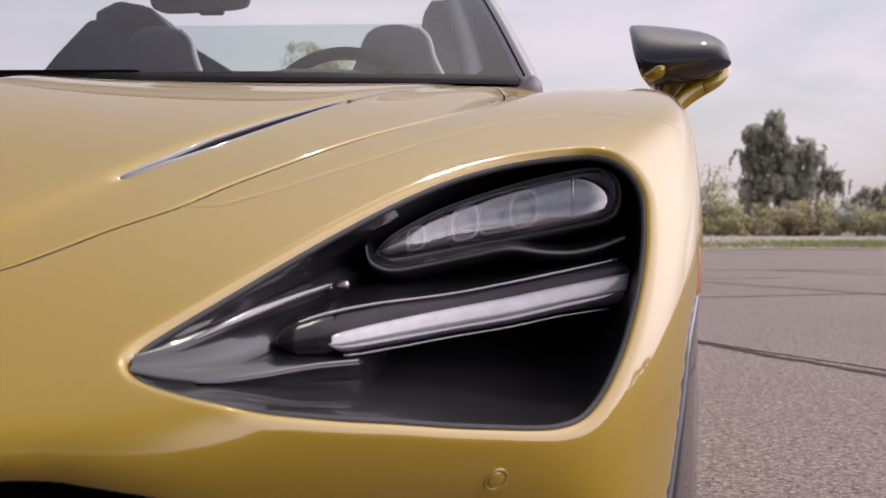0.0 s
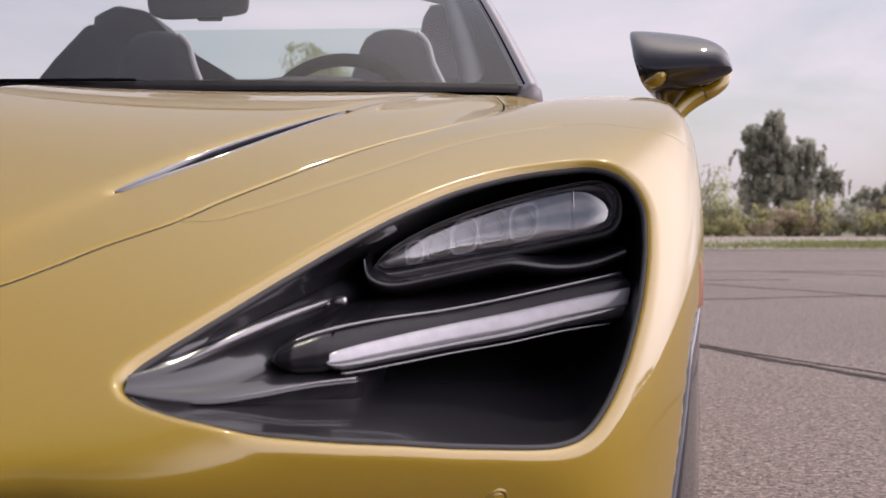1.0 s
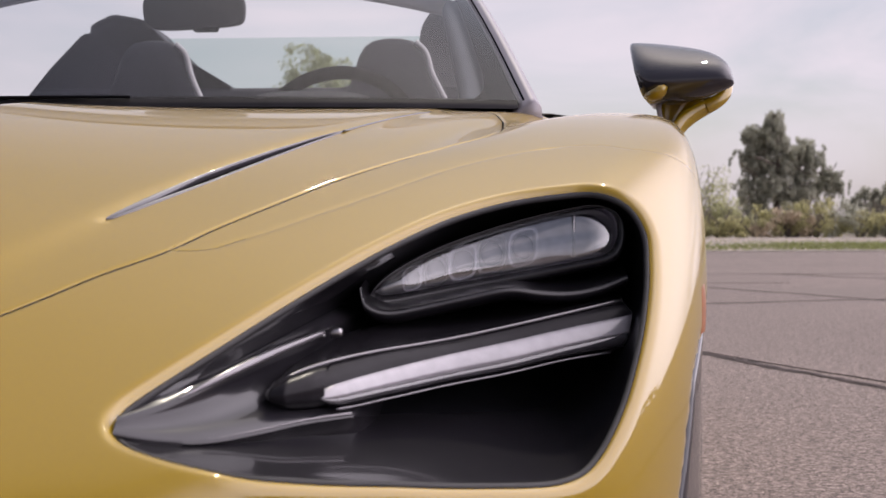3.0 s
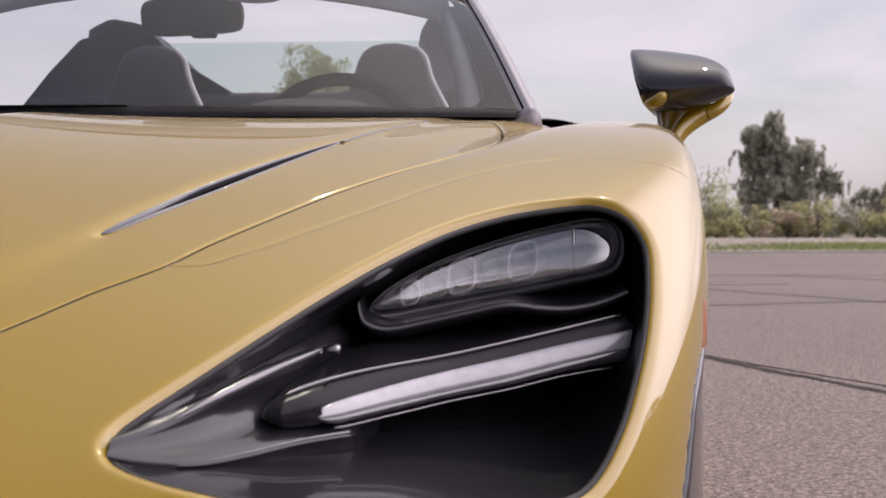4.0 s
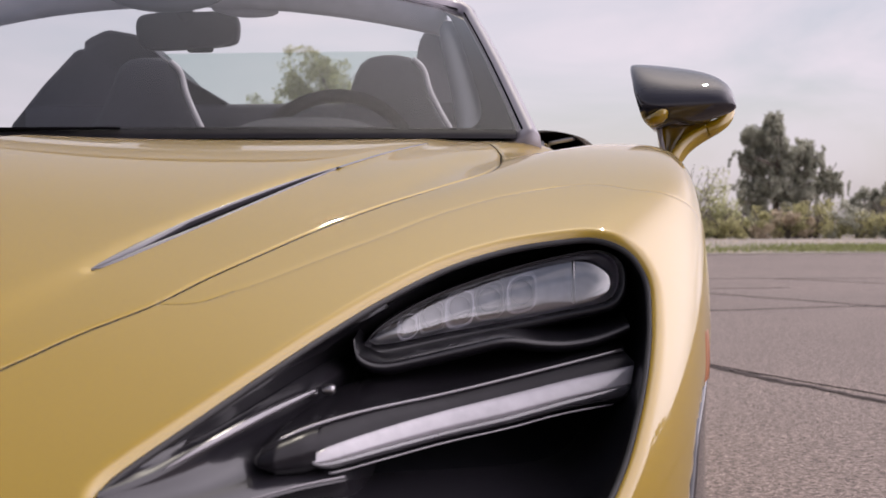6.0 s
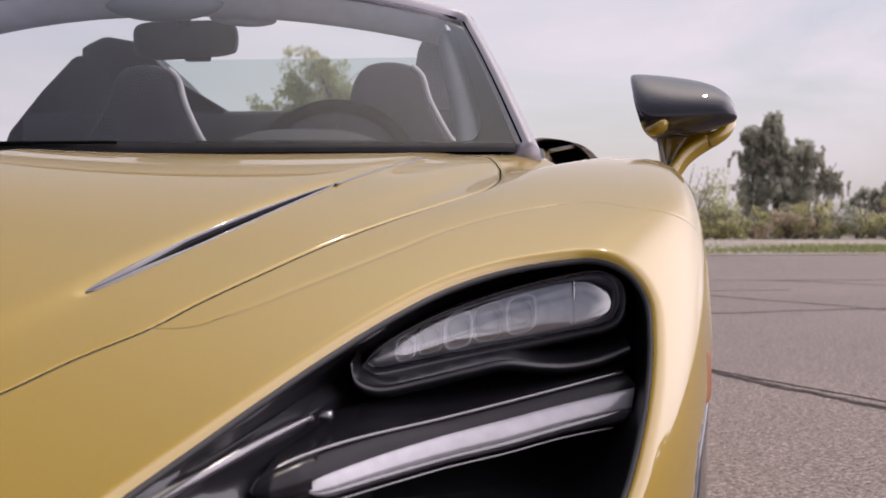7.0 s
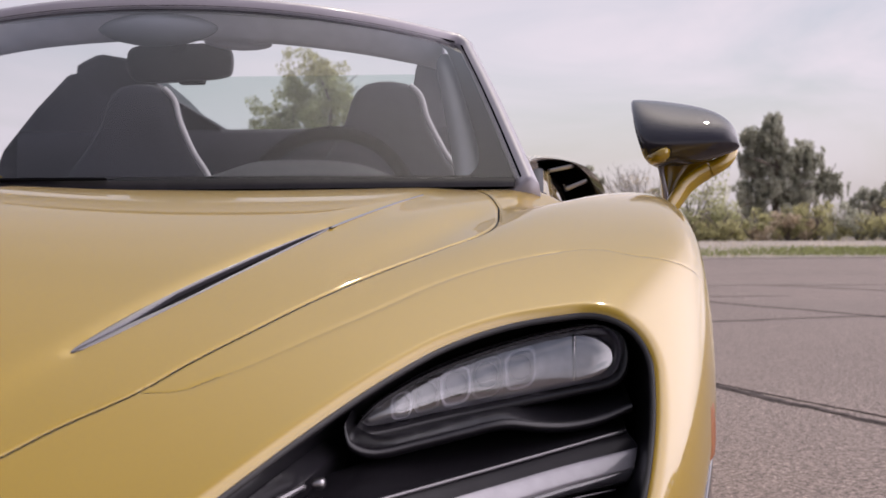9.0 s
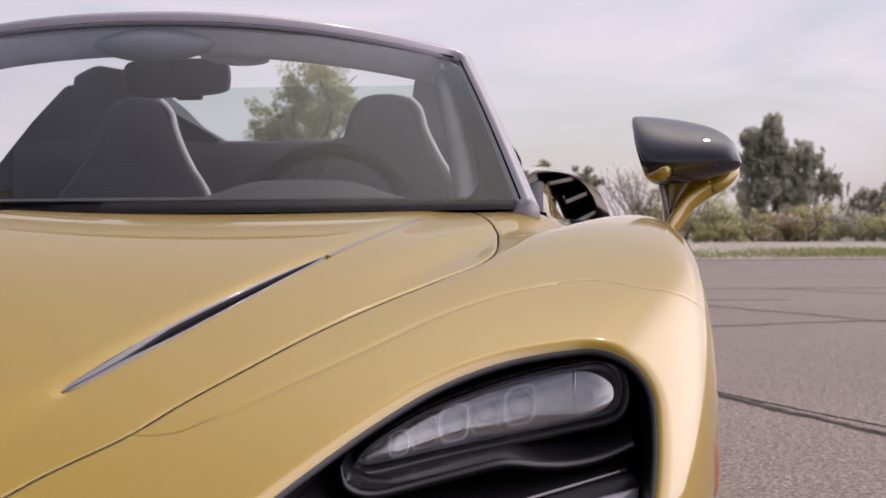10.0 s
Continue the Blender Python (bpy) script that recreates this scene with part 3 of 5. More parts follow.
# ---- headlight ----
def headlight(side):
    def put(name, geo, material, parent, label="", sharp=None):
        v, f = geo
        v = np.array(v, float)
        if side < 0:
            v = v * (-1, 1, 1)
        return mesh_part(name, v, f, material, parent, label, sharp=sharp)

    # socket: walls fall from the lip towards a spine that runs from the tip to the deep end
    n = normal_at(eye_line)
    lip = eye_line - n * 0.0094
    tip = lip[lip[:, 0].argmin()]
    x0, x1 = tip[0], lip[:, 0].max()
    u = np.clip((lip[:, 0] - x0) / (x1 - x0), 0, 1)
    spine_u = np.clip(u * 0.86 + 0.03, 0, 0.86)
    spine = np.column_stack([x0 + spine_u * (x1 - x0), -0.715 + spine_u * 0.30, 0.432 + 0.045 * spine_u])
    ramp = np.clip((spine_u - 0.10) / 0.25, 0, 1)
    deep = 0.020 + 0.06 * spine_u + 0.20 * ramp * ramp * (3 - 2 * ramp)
    rings = [lip + n * 0.003, lip]
    for a, d in ((0.02, 0.10), (0.05, 0.25), (0.10, 0.45), (0.18, 0.64), (0.30, 0.80), (0.45, 0.91), (0.65, 0.97), (0.85, 1.0), (0.97, 1.0)):
        q = lip * (1 - a) + spine * a
        q[:, 1] = lip[:, 1] * (1 - a) + spine[:, 1] * a + deep * d
        q[:, 1] += 0.012 * np.clip((0.34 - spine_u) / 0.1, 0, 1) * min(1, a * 12)
        rings.append(q)
    v, f = loft(rings[:7], caps=False)
    lamp = put("headlight", (v, f), SOCKET, car, "gloss black eye-shaped headlight socket with clear lamp")
    put("lamp_duct", loft([q + np.array((0, 0.0, 0)) for q in rings[6:]], caps=False), DUCT, lamp, "deep matt black duct")
    # black rubber gasket round the opening
    put("gasket", tube(np.vstack([lip, lip[:1]]) + np.array((0, 0.001, 0)), 0.0035, 6, caps=False), RUBBER, lamp)

    # running light: white bar on a dark blade
    top = spline([(0.809, -0.364, 0.496), (0.738, -0.392, 0.484), (0.681, -0.421, 0.474), (0.626, -0.462, 0.466), (0.576, -0.513, 0.459), (0.532, -0.572, 0.452), (0.517, -0.590, 0.445)], 40)
    bot = spline([(0.802, -0.372, 0.463), (0.737, -0.403, 0.456), (0.681, -0.437, 0.447), (0.627, -0.474, 0.441), (0.577, -0.525, 0.436), (0.535, -0.579, 0.434), (0.521, -0.592, 0.440)], 40)
    mid = (top + bot) / 2 + np.array((-0.001, -0.009, 0)) * np.clip((39 - np.arange(40)) / 8, 0, 1)[:, None] ** 0.5
    back = np.array((0.0, 0.028, 0.0))
    share = np.interp(np.arange(40), (0, 8, 20, 30, 39), (0.12, 0.38, 0.46, 0.36, 0.16))[:, None]  # the clear underside is deepest in the middle
    low_cut = bot * share + mid * (1 - share) + np.array((0, -0.0015, 0))
    rows = [top + back, top, top * 0.7 + mid * 0.3 + np.array((0, -0.002, 0)), mid, low_cut, low_cut + back]
    v, f = loft(rows, closed=False)
    ends = [tuple(k * 40 for k in range(6)), tuple(k * 40 + 39 for k in range(6))]
    bar = put("light_bar", (v, f + ends), LIGHT_GUIDE, lamp, "white running light bar")
    rows = [low_cut + back, low_cut + np.array((0, -0.0006, -0.0006)), bot * 0.8 + mid * 0.2 + np.array((0, -0.002, 0)), bot, bot + back]
    v, f = loft(rows, closed=False)
    put("bar_underside", (v, f + [tuple(k * 40 for k in range(5)), tuple(k * 40 + 39 for k in range(5))]), SMOKED, bar, "smoked clear underside of the light bar")
    # dark blade that carries it
    edge = spline([(0.800, -0.350, 0.508), (0.690, -0.402, 0.487), (0.620, -0.447, 0.476), (0.552, -0.520, 0.471), (0.508, -0.574, 0.464), (0.488, -0.606, 0.455), (0.480, -0.616, 0.446), (0.488, -0.612, 0.436), (0.515, -0.585, 0.431)], 44)
    e2 = np.vstack([even(edge[:34], 40)])
    drop_back = np.array((0.0, 0.13, 0.015))
    blade = [e2 + drop_back, e2 + np.array((0, 0.02, 0.004)), e2, even(top[::1], 40) + np.array((0, -0.001, 0.002)), even(bot, 40) + np.array((0, 0.004, -0.002)), even(bot, 40) + np.array((0, 0.03, -0.004)), even(bot, 40) + drop_back - np.array((0, 0, 0.03))]
    put("lamp_blade", loft(blade, closed=False), DULL_BLACK, lamp, "gloss black blade behind the light bar")
    nose = []
    for x in 0.4765 + 0.0475 * np.linspace(0, 1, 30) ** 1.8:
        zt = np.interp(x, (0.4765, 0.4778, 0.481, 0.486, 0.495, 0.508, 0.540), (0.4465, 0.4510, 0.4552, 0.4585, 0.4615, 0.4648, 0.4695))
        zb = np.interp(x, (0.4765, 0.4778, 0.481, 0.486, 0.497, 0.515, 0.540), (0.4455, 0.4410, 0.4372, 0.4345, 0.4318, 0.4310, 0.4330))
        yf = np.interp(x, (0.4765, 0.482, 0.495, 0.515, 0.540), (-0.612, -0.622, -0.622, -0.604, -0.572))
        prof = []
        for s in np.linspace(0, 1, 11):
            prof.append((x, yf + 0.020 * abs(2 * s - 1) ** 2.6, zt + (zb - zt) * s))
        nose.append([(x + 0.004, yf + 0.11, zt - 0.002)] + prof + [(x + 0.004, yf + 0.11, zb + 0.002)])
    put("blade_nose", loft(nose, closed=False), DULL_BLACK, lamp, "rounded black nose of the blade")
    put("bright_strip", tube(even(bot[2:34], 40) + np.array((0, -0.002, -0.0035)), 0.0011, 8), TRIM_GREY, lamp, "thin bright strip")
    put("edge_strip", tube(e2[:38] + np.array((0, -0.0012, 0.001)), 0.0018, 8), TRIM_GREY, lamp)

    # upper lamp: dark housing, reflector cells, clear lens
    LENS_XZ = [(0.545, 0.519), (0.557, 0.536), (0.586, 0.554), (0.622, 0.570), (0.681, 0.589), (0.741, 0.603), (0.769, 0.606), (0.787, 0.599), (0.793, 0.584), (0.790, 0.566), (0.778, 0.555), (0.741, 0.547), (0.681, 0.536), (0.622, 0.526), (0.563, 0.516)]
    o = even(spline(LENS_XZ, 120, True), 90, True)

    def lens_y(x, z):
        return -0.312 - 0.052 * np.abs((0.795 - x) / 0.25) ** 2.2 + 0.20 * (z - 0.527 - 0.2 * (x - 0.545))

    ring3 = np.column_stack([o[:, 0], lens_y(o[:, 0], o[:, 1]), o[:, 1]])
    ring3[:, 0] = 0.545 + (ring3[:, 0] - 0.545) * 1.02
    c = ring3.mean(0)
    dome = []
    for a, d in ((1.0, 0.006), (0.985, 0.0005), (0.95, -0.002), (0.75, -0.0035), (0.5, -0.0045), (0.2, -0.005)):
        q = c + (ring3 - c) * a
        q[:, 1] = lens_y(q[:, 0], q[:, 2]) + d
        dome.append(q)
    v, f = loft(dome, caps=False)
    f.append(tuple(range(5 * 90, 6 * 90)))
    lens = put("lens", (v, f), LENS, lamp, "clear lamp lens")
    lens.visible_shadow = False
    housing = []
    for a, dy, dz in ((1.02, 0.004, 0), (1.06, -0.004, -0.001), (1.10, -0.010, -0.003), (1.16, -0.002, -0.008), (1.20, 0.03, -0.012), (1.18, 0.12, -0.01)):
        q = c + (ring3 - c) * (a, 1, a)
        q[:, 0] = c[0] + (ring3[:, 0] - c[0]) * (1 + (a - 1) * 0.45)
        q[:, 1] = lens_y(q[:, 0], ring3[:, 2]) + dy
        q[:, 2] += dz
        housing.append(q)
    put("lamp_housing", loft(housing, caps=False), SOCKET, lamp, "gloss black lamp housing")
    bowl = []
    for a, d in ((1.02, 0.004), (0.99, 0.022), (0.97, 0.045), (0.6, 0.05), (0.1, 0.05)):
        q = c + (ring3 - c) * a
        q[:, 1] = lens_y(q[:, 0], q[:, 2]) + d
        bowl.append(q)
    v, f = loft(bowl, caps=False)
    f.append(tuple(range(4 * 90, 5 * 90)))
    put("reflector", (v, f), LAMP_GREY, lamp, "grey reflector")
    # five cells, each a rounded cup with a projector ball
    for k, (x, z, r) in enumerate(((0.580, 0.531, 0.0105), (0.6045, 0.5395, 0.0135), (0.633, 0.5475, 0.0155), (0.664, 0.5555, 0.0165), (0.698, 0.563, 0.0165))):
        y = lens_y(x, z) + 0.012
        cup = []
        tt = np.linspace(0, 2 * math.pi, 28, endpoint=False)
        sq = lambda t, e: np.sign(t) * np.abs(t) ** e
        for rr, d in ((1.0, 0.014), (1.0, 0.0), (0.86, -0.001), (0.80, 0.010), (0.70, 0.016)):
            cup.append(np.column_stack([x + r * rr * sq(np.cos(tt), 0.6), np.full(28, y + d), z + r * 1.25 * rr * sq(np.sin(tt), 0.6) + 0.25 * (r * rr * sq(np.cos(tt), 0.6))]))
        cell = put("lamp_cell", loft(cup, caps=False), ALU if k % 2 else LAMP_GREY, lamp)
        ball = []
        for a in np.radians((5, 25, 45, 65, 88)):
            ball.append(np.column_stack([x + 0.72 * r * math.sin(a) * np.cos(tt), np.full(28, y + 0.018 - 0.012 * math.cos(a)), z + 0.8 * r * math.sin(a) * np.sin(tt)]))
        v, f = loft(ball, caps=False)
        f.append(tuple(range(28)))
        put("projector", (v, f), LIGHT_GUIDE, cell)
    put("reflector_rib", rounded_box(0.752, -0.305, 0.575, 0.003, 0.02, 0.045, 0.001, 1), ALU, lamp)
    # lower rim under the lamp
    rim = spline([(0.535, -0.425, 0.524), (0.540, -0.428, 0.508), (0.562, -0.422, 0.500), (0.601, -0.408, 0.506), (0.641, -0.396, 0.514), (0.681, -0.385, 0.521), (0.716, -0.375, 0.517), (0.745, -0.366, 0.516), (0.775, -0.357, 0.521), (0.806, -0.348, 0.532)], 50)
    rim_rows = [rim + np.array((0, 0.09, 0.012)), rim + np.array((0, 0.012, 0.003)), rim + np.array((0, 0, 0.001)), rim + np.array((0, 0.002, -0.004)), rim + np.array((0, 0.03, -0.012)), rim + np.array((0, 0.12, -0.02))]
    put("lamp_shelf", loft(rim_rows, closed=False), SOCKET, lamp)
    # funnel at the tip: from the lip over two rounded edges into the pockets
    split = np.interp(lip[:, 0], (tip[0], 0.42, 0.82), (tip[2], 0.4427, 0.50))
    lip_up = lip[lip[:, 2] >= split]
    lip_up = lip_up[np.argsort(lip_up[:, 0])]
    lip_lo = lip[lip[:, 2] <= split]
    lip_lo = lip_lo[np.argsort(lip_lo[:, 0])]

    def along(line, xs):
        return np.column_stack([np.interp(xs, line[:, 0], line[:, k]) for k in range(3)])

    up_edge = spline([(0.387, -0.728, 0.4440), (0.415, -0.690, 0.450), (0.445, -0.645, 0.464), (0.478, -0.580, 0.478), (0.512, -0.515, 0.4895)], 60)
    lo_edge = spline([(0.387, -0.735, 0.4365), (0.415, -0.718, 0.429), (0.445, -0.695, 0.424), (0.475, -0.660, 0.424), (0.510, -0.612, 0.4255), (0.545, -0.568, 0.4245)], 60)
    up_far = np.vstack([up_edge, [(0.54, -0.46, 0.497), (0.57, -0.42, 0.505), (0.80, -0.30, 0.55)]])
    lo_far = np.vstack([lo_edge, [(0.60, -0.50, 0.424), (0.70, -0.42, 0.428), (0.80, -0.37, 0.436)]])
    x0 = lip[:, 0].min() + 0.0005
    xs = np.concatenate([x0 + (0.49 - x0) * np.linspace(0, 1, 30) ** 1.7, np.linspace(0.493, 0.62, 36), np.linspace(0.63, lip_lo[:, 0].max() - 0.001, 14)])
    ue, le = along(up_far, xs), along(lo_far, xs)
    k = np.clip((xs - x0) / (0.5 - x0), 0, 1)[:, None]
    ease = lambda q: (q * q * (3 - 2 * q))[:, None]
    fall_plate = ease(np.clip((xs - 0.405) / 0.07, 0, 1))
    fall_up, fall_mid, fall_lo = ease(np.clip((xs - 0.502) / 0.045, 0, 1)), ease(np.clip((xs - 0.490) / 0.06, 0, 1)), ease(np.clip((xs - 0.545) / 0.035, 0, 1))
    into = np.array((0.0, 1.0, 0.0))
    lu, ll = along(lip_up, xs), along(lip_lo, xs)
    mid_line = (ue + le) / 2 + 0.003 * into + (k ** 1.5 * 0.075 + fall_mid * 0.20) * into
    ue, le = ue + fall_up * 0.20 * into, le * (1 - fall_lo * (0, 0, 1)) + ll * (fall_lo * (0, 0, 1)) + fall_lo * np.array((0, 0.17, -0.004))
    dish = [lu, lu * 0.5 + ue * 0.5 + np.array((0, 0.004, -0.001)) + k * np.array((0, 0.030, 0.0)) + fall_plate * 0.13 * into, ue + np.array((0, 0.004, 0.003)), ue, ue * 0.65 + mid_line * 0.35, mid_line, le * 0.65 + mid_line * 0.35, le, le + np.array((0, -0.002, -0.003)), ll * 0.45 + le * 0.55 + k * np.array((0, 0.090, -0.020)), ll * 0.85 + le * 0.15 + k * np.array((0, 0.070, -0.012)), ll]
    v, f = loft(dish, closed=False)
    m = len(xs)
    f = [q for q in f if q[0] // m >= 6 or xs[q[0] % m] < 0.562]
    put("funnel", (v, [q for q in f if q[0] // m < 8 or xs[q[0] % m] < 0.430]), SOCKET, lamp, "gloss black funnel at the tip")
    # same surface below the ridge, in a duller black that imitates dark reflections
    put("dulled_funnel", (v, [q for q in f if q[0] // m >= 8 and xs[q[0] % m] >= 0.430]), DULL_BLACK, lamp, "satin black shroud under the ridge")
    # paler tubes drawn as the highlights along the funnel's two rounded edges
    put("edge_highlight", tube(lo_edge[24:] + np.array((0, 0.0, 0.0002)), np.linspace(0.0001, 0.0018, 36), 6), TRIM_GREY, lamp)
    put("edge_highlight", tube(up_edge[18:] + np.array((0, 0.0, 0.0005)), 0.0003 + 0.0042 * np.sin(np.linspace(0, 1, 42) ** 0.9 * math.pi * 0.86) , 10), TRIM_GREY, lamp)
    put("washer_clip", rounded_box(0.522, -0.500, 0.489, 0.012, 0.012, 0.009, 0.003, 2), ALU, lamp)
    put("washer_nozzle", rounded_box(0.508, -0.508, 0.487, 0.010, 0.010, 0.006, 0.0028, 2), ALU, lamp)
    return lamp


headlight(1)
headlight(-1)


def wheel(x, y, z, r, width, side):
    ob = new("wheel")
    ob.parent = car
    out = x * side
    tt = np.linspace(0, 2 * math.pi, 64, endpoint=False)

    def ring(rad, xx):
        return np.column_stack([np.full(64, out - side * xx), y + rad * np.cos(tt), z + rad * np.sin(tt)])

    rim_r = r - 0.088
    prof = [(rim_r, 0.012), (rim_r + 0.02, 0.003), (r - 0.045, 0.0), (r - 0.02, 0.006), (r - 0.006, 0.018), (r, 0.04)]
    prof += [(rr, width - xx) for rr, xx in reversed(prof)]
    mesh_part("tyre", *loft([ring(a, b) for a, b in prof], caps=False), RUBBER, ob, "black low-profile tyre")
    for g in (0.07, 0.12, 0.17):
        mesh_part("tread_groove", *loft([ring(r + 0.0006, g), ring(r + 0.0006, g + 0.008)], caps=False), SATIN_BLACK, ob)
    mesh_part("rim", *loft([ring(rim_r, 0.010), ring(rim_r - 0.010, 0.012), ring(rim_r - 0.018, 0.04), ring(rim_r - 0.025, 0.12), ring(rim_r - 0.01, width - 0.02)], caps=False), ALU, ob, "dark alloy rim")
    spokes = []
    for k in range(10):
        a = k * math.pi / 5
        d, c = np.array((0, math.cos(a), math.sin(a))), np.array((0, -math.sin(a), math.cos(a)))
        o = np.array((out - side * 0.03, y, z))
        rows = []
        for rad, w, dx in ((0.045, 0.016, 0.03), (0.12, 0.011, 0.012), (rim_r - 0.014, 0.014, 0.0)):
            p = o + d * rad - np.array((side * dx, 0, 0))
            rows.append([p + c * w, p + c * w * 0.6 + np.array((side * 0.012, 0, 0)), p - c * w * 0.6 + np.array((side * 0.012, 0, 0)), p - c * w, p - np.array((side * 0.02, 0, 0))])
        spokes.append(loft(rows))
    mesh_part("spokes", *join(*spokes), ALU, ob)
    mesh_part("hub", *loft([ring(q, d) for q, d in ((0.05, 0.075), (0.05, 0.045), (0.03, 0.04), (0.002, 0.04))], caps=False), SATIN_BLACK, ob)
    mesh_part("brake_disc", *loft([ring(q, d) for q, d in ((0.08, 0.11), (0.19, 0.11), (0.19, 0.14), (0.08, 0.14))], caps=False), ALU, ob)
    return ob


for side in (1, -1):
    wheel(0.910, WHEEL_Y, WHEEL_Z, 0.327, 0.245, side)
    wheel(0.950, WHEEL_Y + 2.67, 0.338, 0.338, 0.305, side)
    # wheel-arch liner with its lip
    tt = np.radians(np.linspace(-38, 218, 70))
    rows = []
    edge = on_side(np.column_stack([WHEEL_Y - ARCH_R * np.cos(tt), WHEEL_Z + ARCH_R * np.sin(tt)]))
    for dx, dr in ((-0.012, -0.001), (-0.022, -0.006), (-0.05, 0.004), (-0.12, 0.012), (-0.33, 0.012)):
        q = edge.copy()
        q[:, 0] += dx
        q[:, 1] = WHEEL_Y - (ARCH_R + dr) * np.cos(tt)
        q[:, 2] = WHEEL_Z + (ARCH_R + dr) * np.sin(tt)
        rows.append(q)
    v, f = loft(rows, closed=False)
    if side < 0:
        v = np.array(flip_x(v))
    mesh_part("arch_liner", v, f, GLOSS_BLACK, car, "black wheel-arch liner")
    # gloss black panel between the bumper's flank and the wheel
    rows = []
    for z in np.linspace(0.474, 0.195, 26):
        ye = float(arch_y(np.array(0.0), z)) + 0.002
        xe = float(side_x(np.array(ye), np.array(z))) - 0.003
        yr = max(-0.25, ye + 0.028)
        e, q = np.array((xe, ye, z)), np.array((0.8985, yr, z))
        bow = np.array((0.002, -0.002, 0))
        rows.append([e + (-0.012, 0.02, 0), e, e * 0.7 + q * 0.3 + bow, e * 0.3 + q * 0.7 + bow, q, q + (0.0005, 0.006, 0), q + (-0.02, 0.05, 0)])
    v, f = loft(rows, closed=False)
    mesh_part("side_blade", v if side > 0 else flip_x(v), f, GLOSS_BLACK, car, "gloss black panel ahead of the wheel")
    mesh_part("blade_cap", *tube([np.array(rows[0][k]) * (side, 1, 1) for k in (1, 2, 3, 4)], 0.0028, 8), FRAME_GREY, car)
    # side marker ahead of the arch, set into the flank
    mk = []
    for s in np.linspace(0, 1, 9):
        w = math.sin(s * math.pi) ** 0.6
        zz = 0.468 + 0.052 * s
        p = on_side([(-0.290 + 0.020 * s, zz)])[0]
        p2 = on_side([(-0.258 + 0.020 * s, zz)])[0]
        mk.append([p + np.array((-0.003, 0, 0)), p + np.array((0.001, 0.002, 0)) * w, p * 0.5 + p2 * 0.5 + np.array((0.003, 0, 0)) * w, p2 + np.array((0.001, 0, 0)) * w, p2 + np.array((-0.003, 0, 0))])
    v, f = loft(mk, closed=False)
    if side < 0:
        v = np.array(flip_x(v))
    mesh_part("side_marker", v, f, AMBER, car, "amber side marker lamp")

# parking sensor: a disc in a narrow groove
sp = on_front([(0.669, 0.3295)])[0]
snorm = normal_at(sp[None])[0]
sa = np.cross(snorm, (0, 0, 1.0))
sa /= np.linalg.norm(sa)
sb = np.cross(sa, snorm)
tt = np.linspace(0, 2 * math.pi, 40, endpoint=False)
for m in (1, -1):
    def sring(r, h):
        q = sp + r * (np.cos(tt)[:, None] * sa + np.sin(tt)[:, None] * sb) + snorm * h
        return q * (m, 1, 1)
    mesh_part("sensor_ring", *loft([sring(r, h) for r, h in ((0.0118, -0.001), (0.0115, 0.0010), (0.0103, 0.0015), (0.0092, 0.0002))], caps=False), PAINT, car)
    v, f = loft([sring(r, h) for r, h in ((0.0088, -0.002), (0.0080, 0.0008), (0.0066, 0.0017), (0.001, 0.0018))], caps=False)
    f.append(tuple(range(120, 160)))
    mesh_part("parking_sensor", v, f, PAINT, car, "round gold parking sensor")
    # dark duct behind the lower intake, and the black chin
    q = intake_line * (m, 1, 1)
    duct = [q + np.array((0, 0.008, 0)), q + np.array((0, 0.05, 0)), (q - q.mean(0)) * 0.8 + q.mean(0) + np.array((0, 0.18, 0)), (q - q.mean(0)) * 0.05 + q.mean(0) + np.array((0, 0.2, 0))]
    mesh_part("intake_duct", *loft(duct, caps=False), SATIN_BLACK, car, "black lower air intake")
    chin = border_low[border_low[:, 1] < -0.45] * (m, 1, 1)
    mesh_part("chin_spoiler", *loft([chin + np.array((0, 0.004, 0.004)), chin + np.array((0, -0.012, -0.012)), chin + np.array((0, -0.014, -0.03)), chin + np.array((0, 0.06, -0.045))], closed=False), GLOSS_BLACK, car, "gloss black chin spoiler")

# ---- windscreen and its frame ----
def base_pt(x):
    return np.array((x, 0.150 + 0.118 * (abs(x) / 0.71) ** 2.2, 0.770 + 0.004 * (abs(x) / 0.71) ** 2))


def head_pt(x):
    return np.array((x, 0.800 + 0.120 * (abs(x) / 0.60) ** 2.2, 1.130 - 0.064 * (abs(x) / 0.60) ** 2.1))


def screen(u, v, off=0.0):
    """A point of the windscreen; u -1 to 1 across, v 0 at the cowl to 1 at the header."""
    a, b = base_pt(0.71 * u), head_pt(0.60 * u)
    p = a * (1 - v) + b * v
    bow = 0.008 * math.sin(v * math.pi)
    return p + np.array((0, -0.45, 0.89)) * (bow + off)


def patch(u0, u1, v0, v1, nu, nv, off=0.0):
    us, vs = np.linspace(u0, u1, nu), np.linspace(v0, v1, nv)
    return loft([[screen(u, v, off) for u in us] for v in vs], closed=False)


